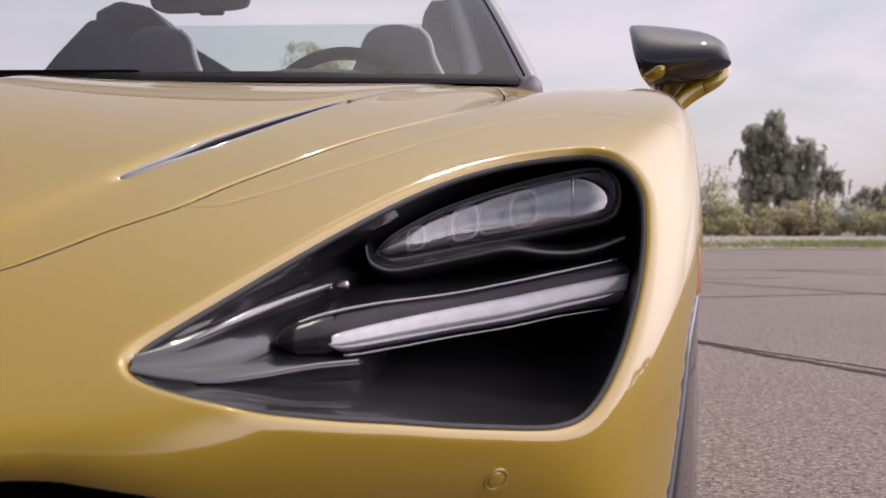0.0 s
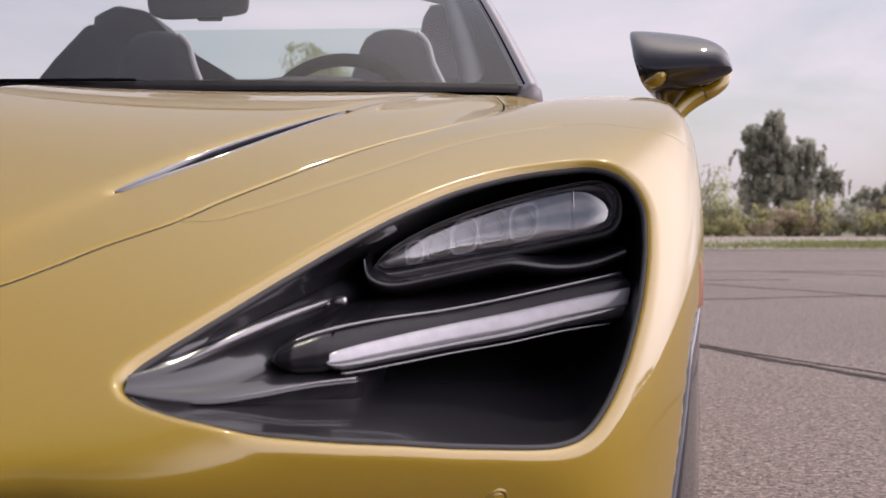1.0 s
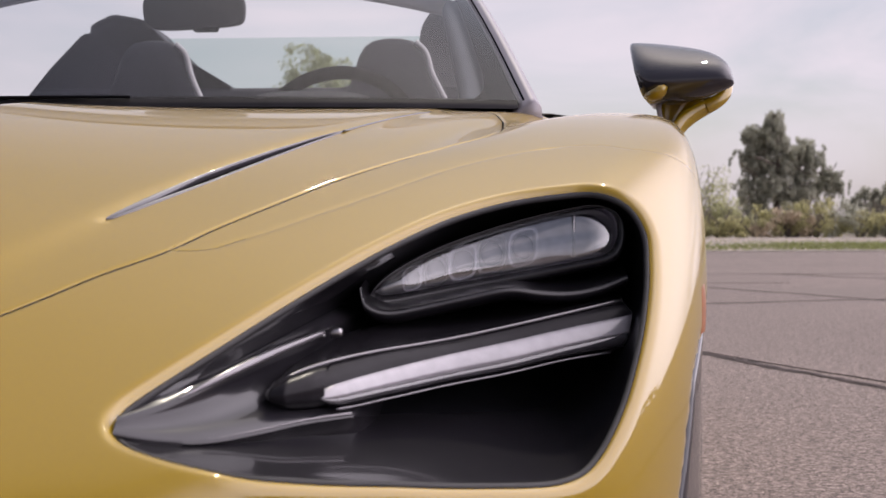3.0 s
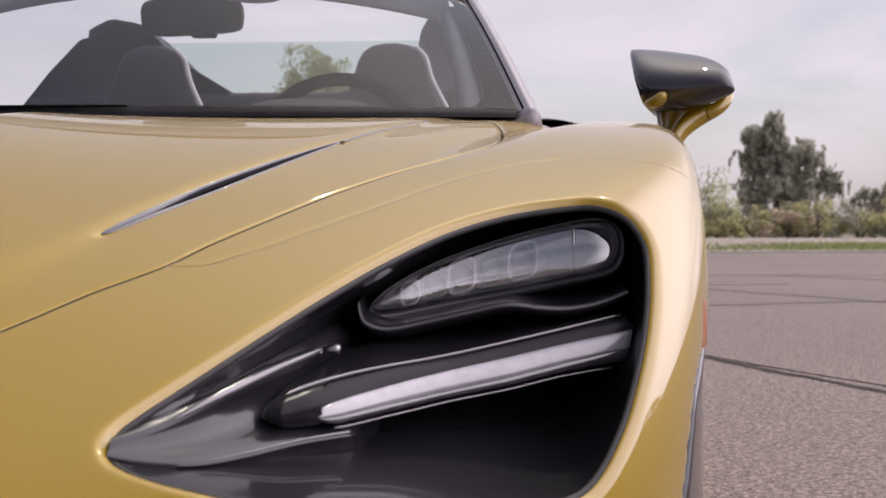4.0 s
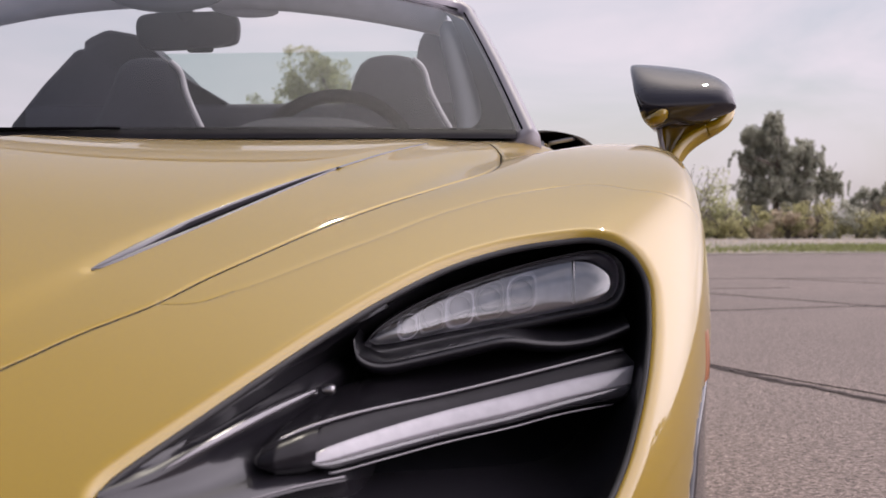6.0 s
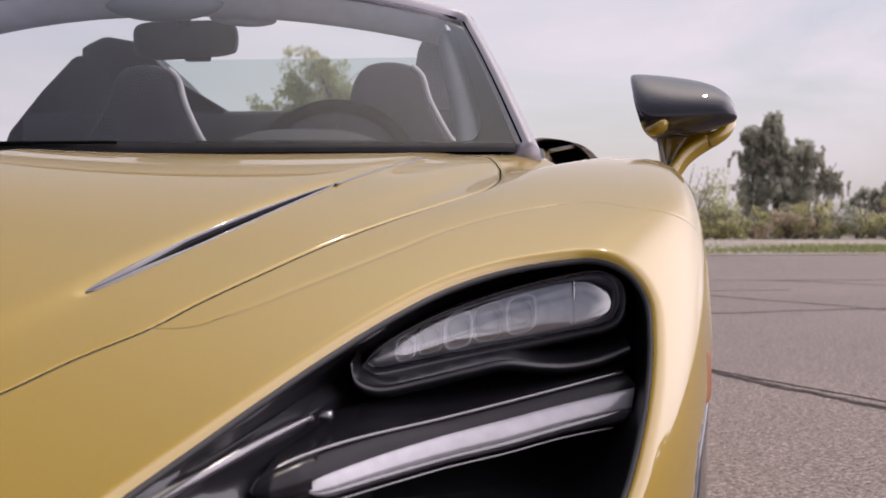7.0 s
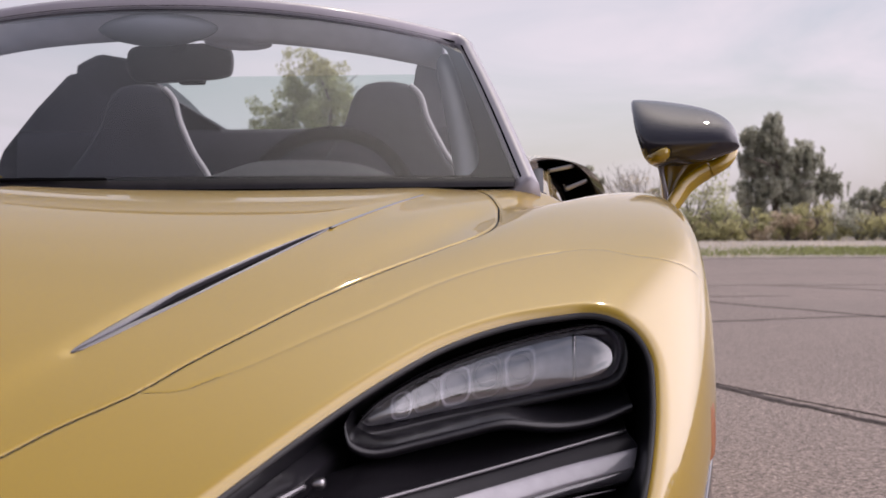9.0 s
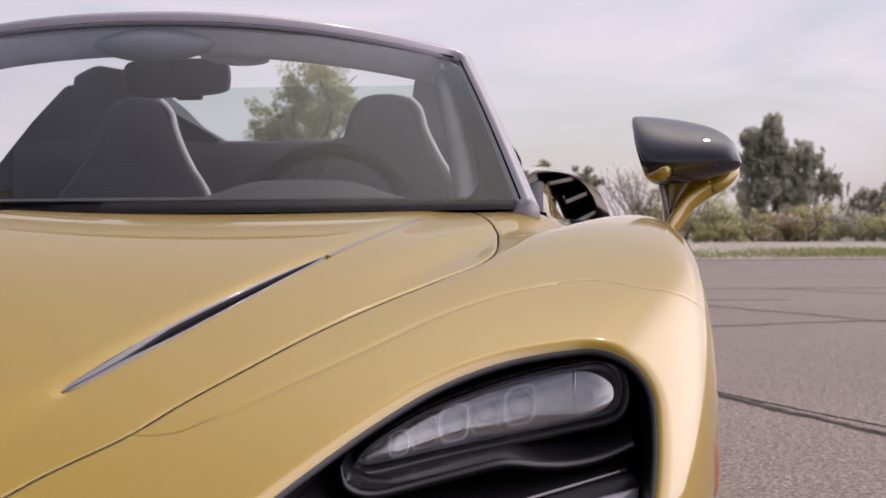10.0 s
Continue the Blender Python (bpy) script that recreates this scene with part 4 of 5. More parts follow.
pane = mesh_part("windscreen", *patch(-1, 1, 0.0, 1.0, 41, 21), WINDSCREEN, car, "clear curved windscreen")
pane.visible_shadow = False
for s in (1, -1):
    band = []
    for v in np.linspace(0, 1, 60):
        w = 0.048 + 0.022 * (1 - v) + 0.07 * math.exp(-v / 0.045) + 0.05 * math.exp(-(1 - v) / 0.06)
        band.append([screen(s * u, v, -0.004) for u in np.linspace(1.0, 1.0 - w, 5)])
    mesh_part("screen_border", *loft(band, closed=False), FRIT, pane, "black border of the glass")
    lining = []
    for v in np.linspace(0.07, 0.97, 40):
        e = 1.0 - (0.048 + 0.022 * (1 - v) + 0.07 * math.exp(-v / 0.045)) + 0.01
        lining.append([screen(s * (e - q), v, d) for q, d in ((-0.02, -0.030), (0.0, -0.022), (0.03 + 0.015 * (1 - v), -0.026), (0.045 + 0.02 * (1 - v), -0.045), (0.045 + 0.02 * (1 - v), -0.07))])
    mesh_part("pillar_lining", *loft(lining, closed=False), LINING, car, "pale grey lining of the windscreen pillar")
band = [[screen(u, v, -0.0045) for u in np.linspace(-0.93, 0.93, 41)] for v in (0.0, 0.012, 0.030)]
mesh_part("screen_border", *loft(band, closed=False), FRIT, pane)
band = [[screen(u, v, -0.0045) for u in np.linspace(-0.93, 0.93, 41)] for v in (0.984, 0.992, 1.0)]
mesh_part("screen_border", *loft(band, closed=False), FRIT, pane)
# header and pillars as one bent frame
run = [screen(1.0, v) for v in np.linspace(-0.04, 0.97, 18)]
run += [screen(u, 1.0) for u in np.linspace(0.985, -0.985, 41)] + [screen(-1.0, v) for v in np.linspace(0.97, -0.04, 18)]
run = even(spline(run, 200), 160)
rows = []
for k in range(len(run)):
    t = run[min(k + 1, 159)] - run[max(k - 1, 0)]
    t /= np.linalg.norm(t)
    nrm = np.array((0, -0.45, 0.89))
    nrm = nrm - t * (nrm @ t)
    nrm /= np.linalg.norm(nrm)
    o = np.cross(t, nrm)
    o = o if o @ (run[k] - np.array((0, 0.45, 0.85))) > 0 else -o
    side_share = abs(t[0])
    w = 0.022 + 0.012 * side_share
    rise = 0.010 + 0.005 * side_share
    rows.append([run[k] - o * 0.002 + nrm * 0.002, run[k] + o * 0.004 + nrm * rise * 0.8, run[k] + o * w * 0.5 + nrm * rise, run[k] + o * w * 0.9 + nrm * (rise - 0.010), run[k] + o * w - nrm * 0.018, run[k] + o * w * 0.6 - nrm * (0.035 - 0.020 * side_share), run[k] - o * (0.02 - 0.018 * side_share) - nrm * (0.038 - 0.024 * side_share), run[k] - o * (0.035 - 0.030 * side_share) - nrm * (0.02 - 0.012 * side_share)])
mesh_part("windscreen_frame", *loft(rows), FRAME_GREY, car, "dark grey windscreen frame")
seal = even(spline([screen(1.0, v, 0.002) for v in np.linspace(0.0, 1.0, 14)], 60), 60)
seal = np.vstack([seal, [screen(u, 1.0, 0.001) for u in np.linspace(0.985, -0.985, 60)], (seal * (-1, 1, 1))[::-1]])
mesh_part("windscreen_seal", *tube(seal, 0.0024, 8), FRIT, car, "black rubber seal round the windscreen")
hl = []
for dy, dz in ((0.005, -0.010), (0.022, -0.028), (0.045, -0.048), (0.062, -0.057), (0.10, -0.052), (0.185, -0.036), (0.15, -0.015), (0.03, -0.002)):
    hl.append([head_pt(x) * (1, 1, 1) + np.array((0, dy - 0.02 * (x / 0.56) ** 2, dz)) for x in np.linspace(-0.565, 0.565, 41)])
mesh_part("header_trim", *loft(hl[:6], closed=False), HEADER_GREY, car, "grey padded trim behind the header")
mesh_part("header_cover", *loft(hl[5:] + hl[:1], closed=False), FRAME_GREY, car, "dark grey cover of the header")
# cowl panel
cw = [[(x, base_pt(x)[1] + dy, base_pt(x)[2] + dz) for x in np.linspace(-0.70, 0.70, 41)] for dy, dz in ((-0.012, -0.012), (-0.006, 0.0015), (0.012, -0.002), (0.05, -0.03))]
mesh_part("cowl_panel", *loft(cw, closed=False), SATIN_BLACK, car, "black cowl panel under the windscreen")
mesh_part("washer_jet", *rounded_box(0.112, 0.192, 0.7655, 0.010, 0.014, 0.008, 0.003, 2), ALU, car, "small pale washer jet")

arm = [base_pt(x) + np.array((0, -0.008, 0.004)) for x in np.linspace(-0.62, 0.13, 14)]
mesh_part("wiper", *tube(arm, np.linspace(0.006, 0.003, 14), 8, 0.7), FRIT, car, "black wiper blade")
mesh_part("mirror_sensor", *rounded_box(0.035, 1.0, 1.007, 0.055, 0.025, 0.014, 0.006, 3), SATIN_BLACK, car, "small sensor under the mirror")

# ---- doors, flanks and tail ----
door_rows = []
for y in np.linspace(0.706, 1.60, 22):
    k = (y - 0.706) / 0.894
    w = 0.945
    ridge_x, ridge_z = 0.765 + 0.030 * k, 0.752 + 0.085 * k ** 0.8
    ch = 0.745 - 0.015 * math.sin(k * math.pi)
    pts_ = [(0.70, 0.45), (0.715, ridge_z - 0.06), (ridge_x - 0.02, ridge_z - 0.006), (ridge_x, ridge_z), (ridge_x + 0.010, ridge_z - 0.012), (ridge_x + 0.020, ridge_z + 0.45 * (ch - ridge_z) - 0.006), (0.850, ch - 0.010 + 0.01 * (1 - k)), (0.905, ch - 0.035), (0.935, ch - 0.09), (w, 0.58), (0.925, 0.42), (0.90, 0.30), (0.885, 0.17)]
    q = spline(pts_, 48)
    door_rows.append([(a, y, b) for a, b in q])
for s in (1, -1):
    v, f = loft(door_rows, closed=False)
    v = v if s > 0 else np.array(flip_x(v))
    mesh_part("door", v, f, PAINT, car, "gold door with a hollow upper channel")
    card = []
    for y in np.linspace(0.55, 1.60, 14):
        k = np.clip((y - 0.706) / 0.894, 0, 1)
        rx, rz = 0.765 + 0.030 * k, 0.752 + 0.085 * k ** 0.8
        card.append([(s * a, y, b) for a, b in ((0.69, 0.42), (0.695, rz - 0.07), (rx - 0.045, rz - 0.004), (rx - 0.020, rz + 0.008), (rx - 0.008, rz + 0.006), (rx - 0.006, rz - 0.004))])
    mesh_part("door_card", *loft(card, closed=False), LEATHER, car, "dark trim panel inside the door")
    # rear quarter, from the intake back to the tail
    rows = []
    for y in np.linspace(1.60, 3.42, 36):
        r = np.clip((y - 1.60) / 0.9, 0, 1)
        tl = np.clip((y - 2.85) / 0.57, 0, 1)
        w = 0.965 - 0.06 * tl ** 2
        crest = 0.862 + 0.035 * math.sin(min(r, 1) * math.pi * 0.6) - 0.05 * tl ** 2
        inner = float(np.interp(y, (1.84, 1.95), (1.0, 0.0)))  # ahead of the fairings the panel starts outside the cabin
        pts_ = [(0.60 + 0.145 * inner, crest - 0.10), (0.70 + 0.05 * inner, crest - 0.015), (0.775, crest + 0.008), (0.85, crest), (0.905, crest - 0.022), (0.945, crest - 0.075), (w, crest - 0.16), (w - 0.005, 0.55), (0.93, 0.40), (0.91, 0.28), (0.89, 0.17)]
        q = spline(pts_, 52)
        rows.append([(a, y, b) for a, b in q])
    v, f = loft(rows, closed=False)
    # wheel opening at the rear
    vv = np.array(v)
    keep = [q for q in f if not ((np.hypot(vv[list(q), 1].mean() - 2.65, vv[list(q), 2].mean() - 0.338) < 0.37) and vv[list(q), 0].mean() > 0.8)]
    v = vv if s > 0 else np.array(flip_x(vv))
    mesh_part("rear_quarter", v, keep, PAINT, car, "gold rear quarter panel")
    # intake mouth in the shoulder, facing forward
    mouth = spline([(0.772, 0.862), (0.82, 0.866), (0.862, 0.856), (0.900, 0.826), (0.925, 0.775), (0.925, 0.72), (0.865, 0.725), (0.830, 0.795), (0.792, 0.838)], 48, True)
    rings = [[(a, 1.592, b) for a, b in mouth]]
    for sc, d in ((0.985, 1.585), (0.95, 1.60), (0.93, 1.68), (0.85, 1.86), (0.05, 1.87)):
        c0 = mouth.mean(0)
        rings.append([(c0[0] + (a - c0[0]) * sc, d, c0[1] + (b - c0[1]) * sc) for a, b in mouth])
    v, f = loft(rings, caps=False)
    v = v if s > 0 else np.array(flip_x(v))
    duct = mesh_part("shoulder_intake", v, f, SATIN_BLACK, car, "black shoulder air intake")
    for (xa, za), (xb, zb) in (((0.800, 0.836), (0.868, 0.850)), ((0.842, 0.788), (0.902, 0.812)), ((0.865, 0.735), (0.925, 0.765))):
        line = [(xa + (xb - xa) * k, 1.60, za + (zb - za) * k) for k in np.linspace(0, 1, 8)]
        v, f = tube(line, 0.006, 8, 0.4, up=(0, 1, 0.2))
        v = v if s > 0 else np.array(flip_x(v))
        mesh_part("intake_slat", v, f, ALU, duct, "pale metal slat")
    # fairing behind each seat
    face = [(0.10, 0.975), (0.25, 1.066), (0.352, 1.170), (0.440, 1.186), (0.504, 1.156), (0.507, 1.130), (0.518, 1.124), (0.524, 1.134), (0.625, 1.031), (0.723, 0.913), (0.745, 0.84), (0.40, 0.83), (0.10, 0.84)]
    if s > 0:
        face = [(0.20, 0.960), (0.30, 1.00), (0.435, 1.06), (0.447, 1.140), (0.470, 1.178), (0.52, 1.180), (0.57, 1.15), (0.65, 1.04), (0.735, 0.92), (0.750, 0.84), (0.40, 0.83), (0.20, 0.84)]
    o = even(face, 80, True)
    rings = []
    for y, sc, dz in ((1.86, 0.97, -0.006), (1.84, 0.995, 0.0), (1.87, 1.0, 0.002), (2.1, 0.97, -0.005), (2.5, 0.86, -0.03), (2.9, 0.70, -0.06), (3.15, 0.5, -0.08)):
        c0 = np.array((o[:, 0].mean() + 0.04, 0.84))
        rings.append([(s * (c0[0] + (a - c0[0]) * sc), y, c0[1] + (b - c0[1]) * sc + dz * 0) for a, b in o])
    mesh_part("seat_fairing", *loft(rings), LEATHER, car, "dark fairing behind the seat")

# rear deck, tail and floor
rows = []
for y in np.linspace(1.9, 3.42, 20):
    k = (y - 1.9) / 1.52
    rows.append([(x, y, 0.88 - 0.05 * k ** 2 - 0.03 * (abs(x) / 0.7) ** 2 * (1 - k)) for x in np.linspace(-0.70, 0.70, 25)])
mesh_part("rear_deck", *loft(rows, closed=False), PAINT, car, "gold rear deck")
rows = []
for z in np.linspace(0.20, 0.83, 10):
    rows.append([(x, 3.44 - 0.10 * (x / 0.9) ** 2 - 0.03 * abs(z - 0.5), z) for x in np.linspace(-0.90, 0.90, 31)])
mesh_part("rear_bumper", *loft(rows, closed=False), PAINT, car, "gold rear bumper")
v, f = rounded_box(0, 1.42, 0.165, 1.56, 3.5, 0.05, 0.02, 2)
mesh_part("underfloor", v, f, SATIN_BLACK, car)

# ---- cabin ----
tub = join(rounded_box(0, 1.2, 0.30, 1.36, 1.5, 0.04, 0.01, 1), rounded_box(0.70, 1.2, 0.50, 0.05, 1.3, 0.42, 0.015, 2), rounded_box(-0.70, 1.2, 0.50, 0.05, 1.3, 0.42, 0.015, 2))
mesh_part("cabin_tub", *tub, DASH, car, "dark cabin tub")
rows = []
for y, z in ((1.80, 0.3), (1.815, 0.6), (1.83, 0.90), (1.835, 0.955), (1.85, 0.970), (1.90, 0.972), (2.0, 0.965), (2.02, 0.85)):
    rows.append([(x, y + 0.01 * abs(x), z) for x in np.linspace(-0.68, 0.68, 17)])
mesh_part("rear_bulkhead", *loft(rows, closed=False), LEATHER, car, "dark padded bulkhead behind the seats")
g = [[(x, 1.93 + 0.03 * v, 0.965 + 0.165 * v) for x in np.linspace(-0.40, 0.46, 12)] for v in (0, 0.5, 1.0)]
rg = mesh_part("rear_window", *loft(g, closed=False), REAR_GLASS, car, "low tinted rear window")
rg.visible_shadow = False
# dashboard with instrument hood
rows = []
for k, (y, z) in enumerate(((0.19, 0.752), (0.30, 0.772), (0.45, 0.785), (0.60, 0.790), (0.68, 0.782), (0.71, 0.74), (0.70, 0.60), (0.66, 0.40))):
    line = []
    for x in np.linspace(-0.68, 0.68, 61):
        hump = math.exp(-((x - 0.352) / 0.125) ** 4) * (0.030 if 1 < k < 5 else 0.0)
        yy = max(y, base_pt(x)[1] + 0.02)
        line.append((x, yy, z + hump - 0.012 * (abs(x) / 0.68) ** 3))
    rows.append(line)
mesh_part("dashboard", *loft(rows, closed=False), DASH, car, "dark suede dashboard")
# steering wheel
sw = new("steering_wheel")
sw.parent = car
c0, rad, tilt = np.array((0.366, 0.665, 0.737)), 0.150, radians(22)
tt = np.linspace(0, 2 * math.pi, 60, endpoint=False)
circ = [c0 + np.array((rad * math.cos(a), -math.sin(tilt) * rad * math.sin(a) * -1, math.cos(tilt) * rad * math.sin(a))) for a in tt]
rows = []
for k in range(60):
    rd = np.array(circ[k]) - c0
    rd /= np.linalg.norm(rd)
    ax = np.array((0, -math.cos(tilt), math.sin(tilt)))
    rows.append([np.array(circ[k]) + 0.0130 * (math.cos(b) * rd + math.sin(b) * ax) for b in np.linspace(0, 2 * math.pi, 10, endpoint=False)])
v, f = loft(rows + [rows[0]], caps=False)
mesh_part("rim_grip", v, f, FRIT, sw, "dark leather steering wheel")
spoke = [tube([c0 + np.array((math.cos(a) * 0.03, 0, math.sin(a) * 0.03)), np.array(circ[int(a / (2 * math.pi) * 60) % 60])], 0.014, 8, 0.5) for a in (0.1, math.pi - 0.1, 1.5 * math.pi)]
mesh_part("spokes", *join(*spoke), ALU, sw)
mesh_part("airbag_boss", *rounded_box(*c0, 0.11, 0.04, 0.10, 0.02, 3), LEATHER, sw)


def seat(cx, side):
    ob = new("seat")
    ob.parent = car
    rows = []
    for z, hw, y, th_ in ((0.40, 0.235, 1.40, 0.10), (0.62, 0.232, 1.44, 0.11), (0.74, 0.222, 1.47, 0.115), (0.82, 0.190, 1.49, 0.11), (0.88, 0.150, 1.51, 0.10), (0.925, 0.122, 1.525, 0.095), (0.97, 0.104, 1.54, 0.09), (1.02, 0.090, 1.55, 0.085), (1.045, 0.076, 1.555, 0.075), (1.060, 0.055, 1.56, 0.06), (1.066, 0.025, 1.565, 0.04)):
        ring = []
        for a in np.linspace(0, 2 * math.pi, 40, endpoint=False):
            ca, sa_ = math.cos(a), math.sin(a)
            ex = abs(ca) ** 0.55 * (1 if ca > 0 else -1)
            ey = abs(sa_) ** 0.6 * (1 if sa_ > 0 else -1)
            dip = 0.02 * (1 - abs(ex)) if sa_ < 0 and z < 0.95 else 0
            ring.append((cx + hw * ex, y + th_ / 2 + th_ / 2 * ey + dip, z))
        rows.append(ring)
    mesh_part("backrest", *loft(rows), LEATHER, ob, "charcoal leather bucket backrest")
    cushion = rounded_box(cx, 1.15, 0.43, 0.46, 0.52, 0.14, 0.05, 4)
    mesh_part("cushion", *cushion, LEATHER, ob)
    # piping on the +x edge only, its pale colour standing in for sunlight there
    for s in (1,):
        line = spline([(cx + s * 0.228, 1.475, 0.70), (cx + s * 0.192, 1.50, 0.82), (cx + s * 0.150, 1.515, 0.885), (cx + s * 0.106, 1.545, 0.97), (cx + s * 0.090, 1.555, 1.025), (cx + s * 0.062, 1.56, 1.055)], 26)
        mesh_part("piping", *tube(line, 0.0075, 8), LIT_PIPING, ob, "pale edge piping")
    return ob


seat(-0.244, -1)
seat(0.389, 1)
# rear-view mirror with its pod, and the console bump beside it
rvm = new("rear_view_mirror")
rvm.parent = car
rows = []
for y, sc in ((0.985, 0.90), (0.978, 0.97), (0.985, 1.0), (1.01, 0.98), (1.03, 0.80)):
    o = spline([(-0.095, 1.070), (-0.06, 1.082), (0.03, 1.084), (0.10, 1.082), (0.121, 1.068), (0.121, 1.028), (0.105, 1.014), (0.05, 1.008), (-0.05, 1.004), (-0.085, 1.010), (-0.097, 1.03)], 60, True)
    c1 = o.mean(0)
    rows.append([(c1[0] + (a - c1[0]) * sc, y, c1[1] + (b - c1[1]) * sc) for a, b in o])
mesh_part("mirror_shell", *loft(rows), CABIN_GREY, rvm, "black interior mirror")
mesh_part("mirror_stalk", *tube([(0.012, 0.985, 1.075), (0.0, 0.95, 1.105), (-0.01, 0.90, 1.120)], 0.016, 10), SATIN_BLACK, rvm)
pod = []
for k in np.linspace(0, 1, 32):
    w = math.sin(min(max(k, 0.004), 0.996) * math.pi) ** 0.55
    x = -0.105 + 0.235 * k
    pod.append([(x, 0.828 + 0.040 * math.cos(a) * w, 1.090 + 0.034 * math.sin(a) * w) for a in np.linspace(0, 2 * math.pi, 20, endpoint=False)])
mesh_part("sensor_pod", *loft(pod), LINING, car, "grey sensor pod on the header")
rows = []
for k in np.linspace(0, 1, 24):
    x = 0.085 + 0.135 * k
    hp = head_pt(x)
    t2 = math.sin(max(0.004, min(0.996, k)) * math.pi) ** 0.5
    rows.append([(x, hp[1] + 0.10 + 0.030 * t2 * math.cos(a), hp[2] - 0.054 + 0.015 * t2 * math.sin(a)) for a in np.linspace(0, 2 * math.pi, 16, endpoint=False)])
mesh_part("header_console", *loft(rows), HEADER_GREY, car, "grey console bump under the header")

# ---- door mirrors ----
def door_mirror(s):
    ob = new("door_mirror")
    ob.parent = car

    def put(name, geo, material, label=""):
        v, f = geo
        v = np.array(v, float) * ((1, 1, 1) if s > 0 else (-1, 1, 1))
        return mesh_part(name, v, f, material, ob, label)

    outline = [(0.924, 0.912), (0.9275, 0.934), (0.9345, 0.9395), (0.96, 0.9385), (0.997, 0.9335), (1.04, 0.922), (1.070, 0.906), (1.088, 0.882), (1.094, 0.852), (1.096, 0.836), (1.079, 0.826), (1.045, 0.815), (1.01, 0.809), (0.976, 0.807), (0.953, 0.810), (0.936, 0.828), (0.925, 0.868)]
    o = even(spline(outline, 120, True), 90, True)
    c1 = np.array((1.000, 0.872))
    rows = []
    for q in (0.02, 0.10, 0.20, 0.32, 0.45, 0.58, 0.70, 0.80, 0.88, 0.94, 0.975, 1.0):
        ring = []
        for a, b in o:
            x, z = c1[0] + (a - c1[0]) * q, c1[1] + (b - c1[1]) * q
            up, down, wide = max(z - 0.846, 0) / 0.075, max(0.846 - z, 0) / 0.04, (1.16 - x) / 0.22
            y = 0.595 + (0.080 + 0.050 / (1 + math.exp(-(x - 0.975) / 0.03))) * up ** 1.7 + 0.030 * down ** 1.8 + 0.060 * wide ** 2.2 + 0.022 * (1 - math.sqrt(1 - 0.97 * q ** 8))
            ring.append((x, y, z))
        rows.append(ring)
    for y, sc in ((0.836, 0.945), (0.842, 0.92), (0.838, 0.90), (0.830, 0.87)):
        rows.append([(c1[0] + (a - c1[0]) * sc + 0.03 * min(max((1.0 - a) / 0.07, 0), 1), y, c1[1] + (b - c1[1]) * sc) for a, b in o])  # the shell narrows backwards
    put("mirror_shell", loft(rows), MIRROR_BLACK, "black mirror shell")
    put("corner_piece", tube([(0.944, 0.672, 0.822), (0.953, 0.656, 0.820), (0.962, 0.643, 0.823), (0.970, 0.636, 0.830), (0.975, 0.636, 0.836)], [0.005, 0.0125, 0.0140, 0.0120, 0.006], 14, 0.85), PAINT, "small gold corner piece")
    put("mirror_glass", loft([[(c1[0] + (a - c1[0]) * q + 0.03 * min(max((1.0 - a) / 0.07, 0), 1), 0.836, c1[1] + (b - c1[1]) * q) for a, b in o] for q in (0.9, 0.3)]), CHROME, "mirror glass")
    # gold arm from the door to the shell, and the blade that carries on under it
    def swept(path, wide, thin, facing):
        t = np.gradient(path, axis=0)
        t /= np.linalg.norm(t, axis=1)[:, None]
        rr = []
        for p, d, w, h in zip(path, t, wide, thin):
            n = np.array(facing, float)
            n -= d * (n @ d)
            n /= np.linalg.norm(n)
            c = np.cross(d, n)
            rr.append([p + c * w * math.cos(a) + n * h * math.copysign(abs(math.sin(a)) ** 0.8, math.sin(a)) for a in np.linspace(0, 2 * math.pi, 28, endpoint=False)])
        return loft(rr)

    stem = spline([(0.957, 0.640, 0.686), (0.972, 0.648, 0.714), (0.986, 0.656, 0.738), (0.999, 0.664, 0.755), (1.012, 0.670, 0.771), (1.032, 0.676, 0.787), (1.055, 0.680, 0.801)], 30)
    put("arm", swept(stem, np.full(30, 0.0150), np.full(30, 0.0095), (0.72, -0.66, 0.22)), PAINT, "gold mirror arm")
    low = spline([(1.057, 0.680, 0.802), (1.070, 0.678, 0.808), (1.083, 0.680, 0.816), (1.093, 0.686, 0.826), (1.100, 0.696, 0.838), (1.102, 0.708, 0.850)], 40)
    put("lower_blade", swept(low, np.linspace(0.0150, 0.0075, 40), np.linspace(0.012, 0.007, 40), (0.60, -0.70, 0.38)), PAINT, "gold lower mirror blade")
    # hollow web between arm and shell, and its pale inner edge
    fan = []
    for q in np.linspace(0, 1, 12):
        left, right = np.array((0.980 - 0.010 * q, 0.71, 0.735 + 0.095 * q)), np.array((0.986 + 0.088 * q, 0.700, 0.738 + 0.090 * q ** 0.75))
        fan.append([left, left * 0.6 + right * 0.4 + (0, 0.02, 0), right, right + (0, 0.03, 0), left + (0, 0.04, 0)])
    put("inner_web", loft(fan), PAINT)
    put("web_edge", tube([(0.969, 0.702, 0.815), (0.973, 0.700, 0.790), (0.978, 0.696, 0.765), (0.980, 0.690, 0.735)], [0.006, 0.0045, 0.004, 0.004], 10), FRAME_GREY, "pale inner edge")
    foot = rounded_box(0.935, 0.66, 0.705, 0.05, 0.10, 0.05, 0.018, 3)
    put("foot", foot, PAINT)
    return ob


door_mirror(1)
door_mirror(-1)

